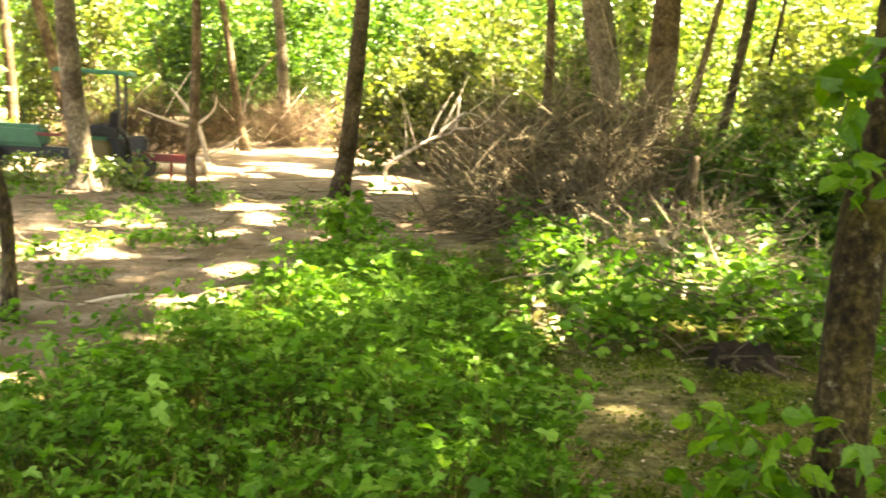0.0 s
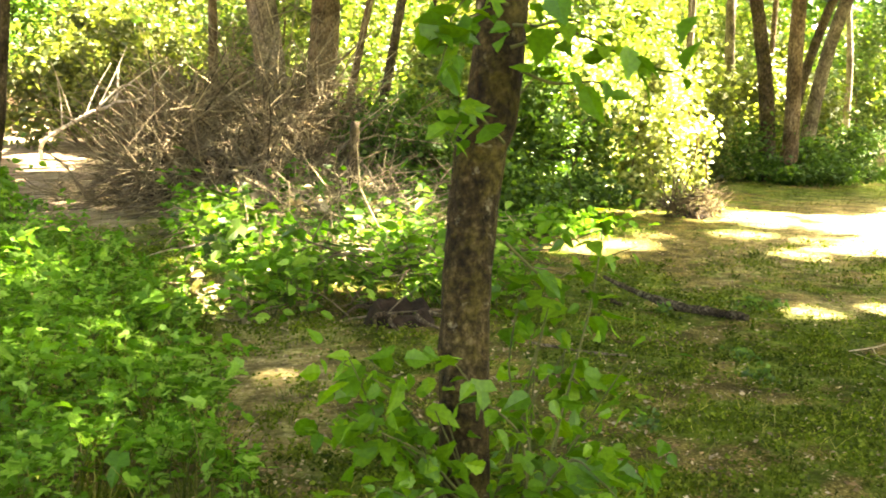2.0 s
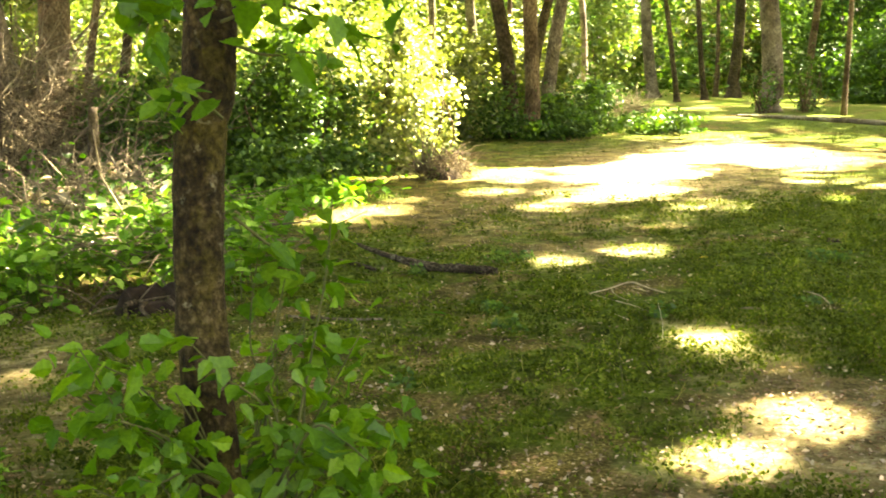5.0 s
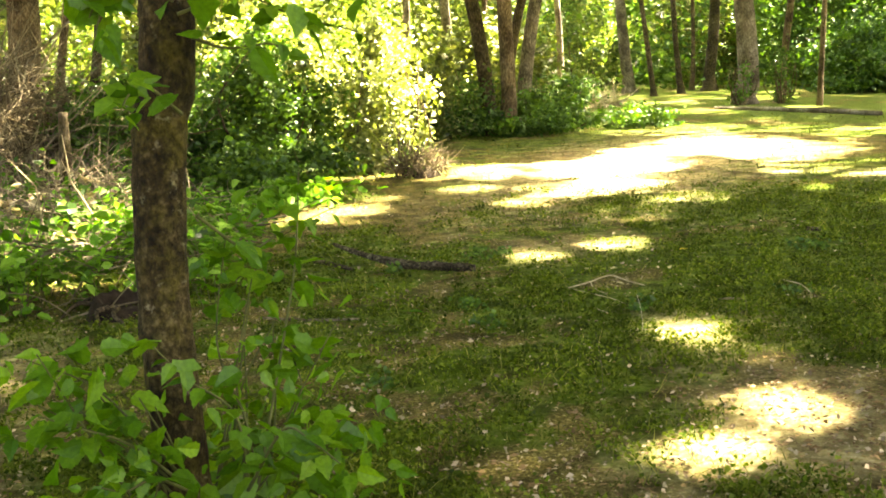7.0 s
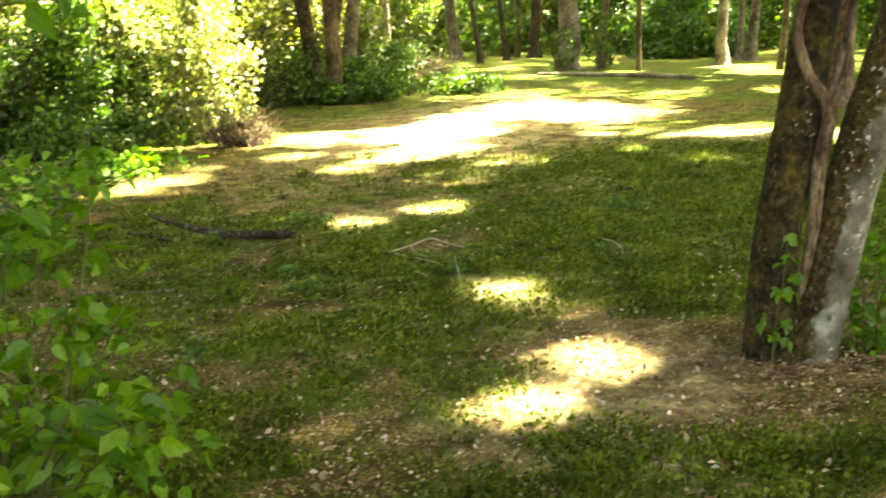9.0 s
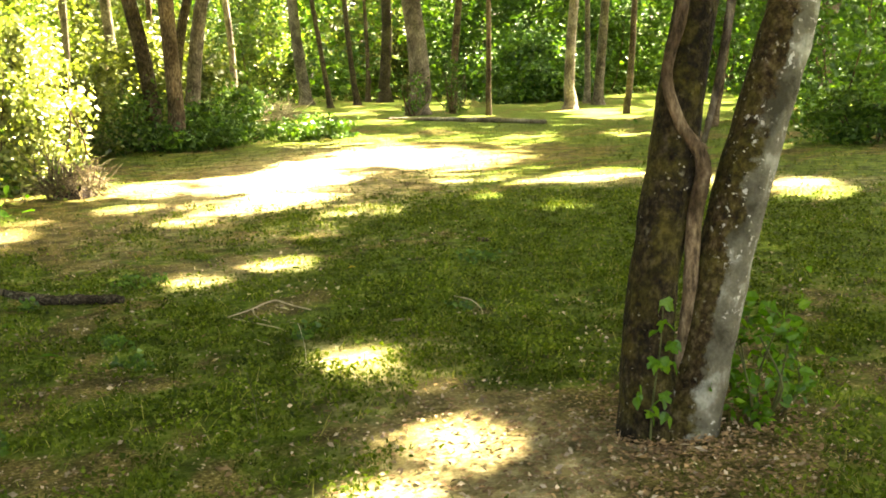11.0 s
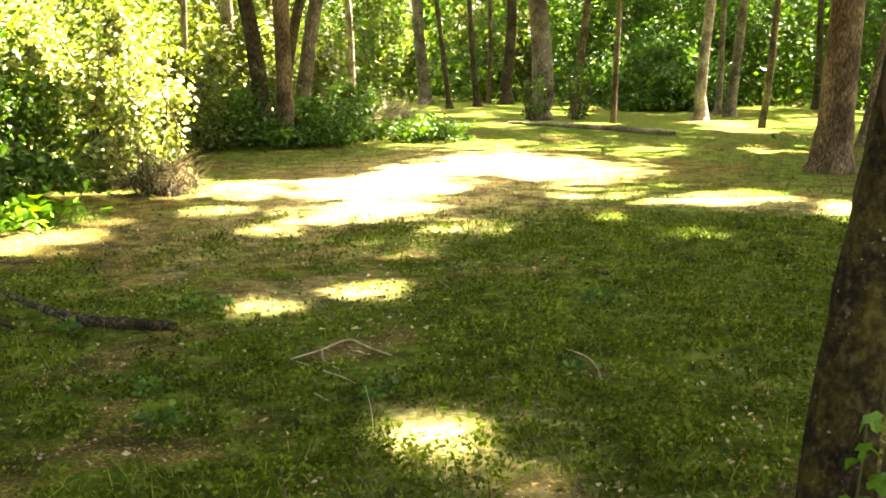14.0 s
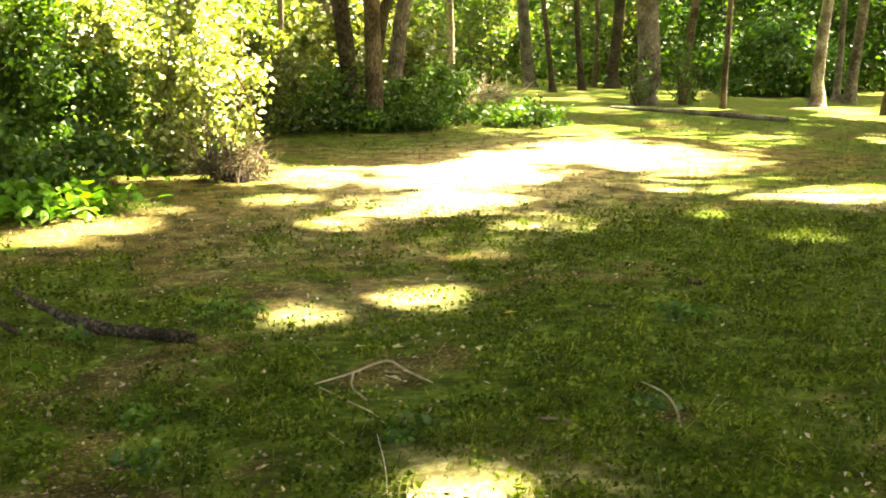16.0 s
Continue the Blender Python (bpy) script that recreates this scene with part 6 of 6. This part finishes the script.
# ---- tractor ----
GREEN_PAINT = plain_material("green_paint", [(0.3, (0.003, 0.06, 0.016)), (0.7, (0.006, 0.095, 0.028))], 6, 0.5)
CANOPY = plain_material("faded_green_plastic", [(0.3, (0.01, 0.1, 0.045)), (0.7, (0.02, 0.14, 0.065))], 6, 0.6)
RED_PAINT = plain_material("red_paint", [(0.3, (0.09, 0.007, 0.006)), (0.7, (0.15, 0.015, 0.012))], 8, 0.45)
RUBBER = plain_material("black_rubber", [(0.3, (0.012, 0.012, 0.012)), (0.7, (0.035, 0.033, 0.03))], 30, 0.85)
YELLOW = plain_material("yellow_rim", [(0.3, (0.07, 0.05, 0.01)), (0.7, (0.12, 0.085, 0.015))], 10, 0.6)
STEEL = plain_material("dark_steel", [(0.3, (0.012, 0.012, 0.012)), (0.7, (0.035, 0.033, 0.03))], 15, 0.6, 0.2)


def block(x0, x1, y0, y1, z0, z1, bevel=0.03, taper=0.0):
    """A box with rounded edges; taper narrows its top."""
    bm = bmesh.new()
    bmesh.ops.create_cube(bm, size=1.0)
    for v_ in bm.verts:
        f = 1 - taper if v_.co.z > 0 else 1
        v_.co = Vector(((x0 + x1) / 2 + v_.co.x * (x1 - x0) * f, (y0 + y1) / 2 + v_.co.y * (y1 - y0) * f, (z0 + z1) / 2 + v_.co.z * (z1 - z0)))
    bmesh.ops.bevel(bm, geom=bm.edges[:], offset=bevel, segments=2, affect="EDGES")
    me = bpy.data.meshes.new("block")
    bm.to_mesh(me)
    bm.free()
    return me


def solid(name, me, material, parent, label=""):
    me.materials.append(material)
    return part(name, me, material, parent, label)


def wheel(x, y, z, r, w, parent):
    """A tyre with lugs round a dished rim; its axle lies along y."""
    hub = part("wheel", Geo().add(*tube([(x, y - w * 0.35, z), (x, y - w * 0.2, z), (x, y + w * 0.2, z), (x, y + w * 0.35, z)], [r * 0.2, r * 0.56, r * 0.56, r * 0.2], 18)), YELLOW, parent, "yellow wheel rim")
    t = Geo()
    a = np.linspace(0, 2 * np.pi, 41)[:-1]
    prof = [(0.58, -0.45), (0.9, -0.5), (1.0, -0.3), (1.0, 0.3), (0.9, 0.5), (0.58, 0.45)]
    vv = np.array([[(x + r * q * (1 + (0.04 if (k % 2 and q > 0.95) else 0)) * math.cos(b), y + w * o, z + r * q * (1 + (0.04 if (k % 2 and q > 0.95) else 0)) * math.sin(b)) for q, o in prof] for k, b in enumerate(a)])
    ii, jj = np.meshgrid(np.arange(40), np.arange(6), indexing="ij")
    t.add(vv, quads=np.stack([ii * 6 + jj, ((ii + 1) % 40) * 6 + jj, ((ii + 1) % 40) * 6 + (jj + 1) % 6, ii * 6 + (jj + 1) % 6], -1).reshape(-1, 4))
    tyre = new("tyre", t.mesh("tyre", RUBBER))
    tyre.parent = hub
    tyre.matrix_parent_inverse = Matrix.Identity(4)
    return hub


tractor = thing("tractor", -4.7, 22.8, "small green tractor with a canopy parked under trees", "tractor")
zt = -0.17
solid("hood", block(-6.3, -4.85, 22.5, 23.1, zt + 0.5, zt + 0.92, 0.08, 0.12), GREEN_PAINT, tractor)
solid("chassis", block(-6.2, -3.7, 22.62, 22.98, zt + 0.3, zt + 0.52, 0.04), STEEL, tractor)
solid("fender", block(-4.3, -3.4, 22.25, 22.5, zt + 0.72, zt + 0.84, 0.05), GREEN_PAINT, tractor)
solid("fender", block(-4.3, -3.4, 23.1, 23.35, zt + 0.72, zt + 0.84, 0.05), GREEN_PAINT, tractor)
solid("seat", block(-4.1, -3.6, 22.55, 23.05, zt + 0.8, zt + 0.95, 0.06), RUBBER, tractor)
solid("seat_back", block(-3.7, -3.55, 22.55, 23.05, zt + 0.9, zt + 1.3, 0.06), RUBBER, tractor)
solid("canopy", block(-4.75, -3.3, 22.25, 23.35, zt + 1.95, zt + 2.03, 0.035, 0.06), CANOPY, tractor, "faded green flat canopy")
for py in (22.35, 23.25):
    part("post", Geo().add(*tube([(-3.5, py, zt + 0.75), (-3.5, py, zt + 1.4), (-3.55, py, zt + 1.96)], [0.03, 0.03, 0.03], 8)), STEEL, tractor)
part("steering_wheel", Geo().add(*tube([(-4.62 + 0.03 * math.sin(b), 22.8 + 0.17 * math.cos(b), zt + 1.12 + 0.17 * math.sin(b) * 0.6) for b in np.linspace(0, 6.28, 20)], [0.015] * 20, 6)), RUBBER, tractor)
solid("loader_arm", block(-5.0, -4.5, 22.28, 22.36, zt + 0.74, zt + 0.8, 0.02), RED_PAINT, tractor, "red implement arm")
for wxp, wyp, wr, ww in ((-3.85, 22.38, 0.5, 0.28), (-3.85, 23.22, 0.5, 0.28), (-5.9, 22.42, 0.3, 0.2), (-5.9, 23.18, 0.3, 0.2)):
    wheel(wxp, wyp, zt + wr, wr, ww, tractor)

splitter = thing("log_splitter", -2.8, 22.4, "dark red log splitter with black wheels", "log splitter")
zs = -0.14
solid("beam", block(-3.2, -2.1, 22.33, 22.47, zs + 0.36, zs + 0.5, 0.02), RED_PAINT, splitter)
solid("engine", block(-3.25, -2.95, 22.22, 22.55, zs + 0.5, zs + 0.82, 0.05), STEEL, splitter)
solid("wedge", block(-2.25, -2.15, 22.35, 22.45, zs + 0.5, zs + 0.72, 0.015, 0.5), RED_PAINT, splitter)
for lx_ in (-2.5, -2.15):
    solid("leg", block(lx_ - 0.03, lx_ + 0.03, 22.37, 22.43, zs + 0.0, zs + 0.38, 0.008), RED_PAINT, splitter)
for wy_ in (22.12, 22.68):
    wheel(-3.05, wy_, zs + 0.24, 0.24, 0.14, splitter)
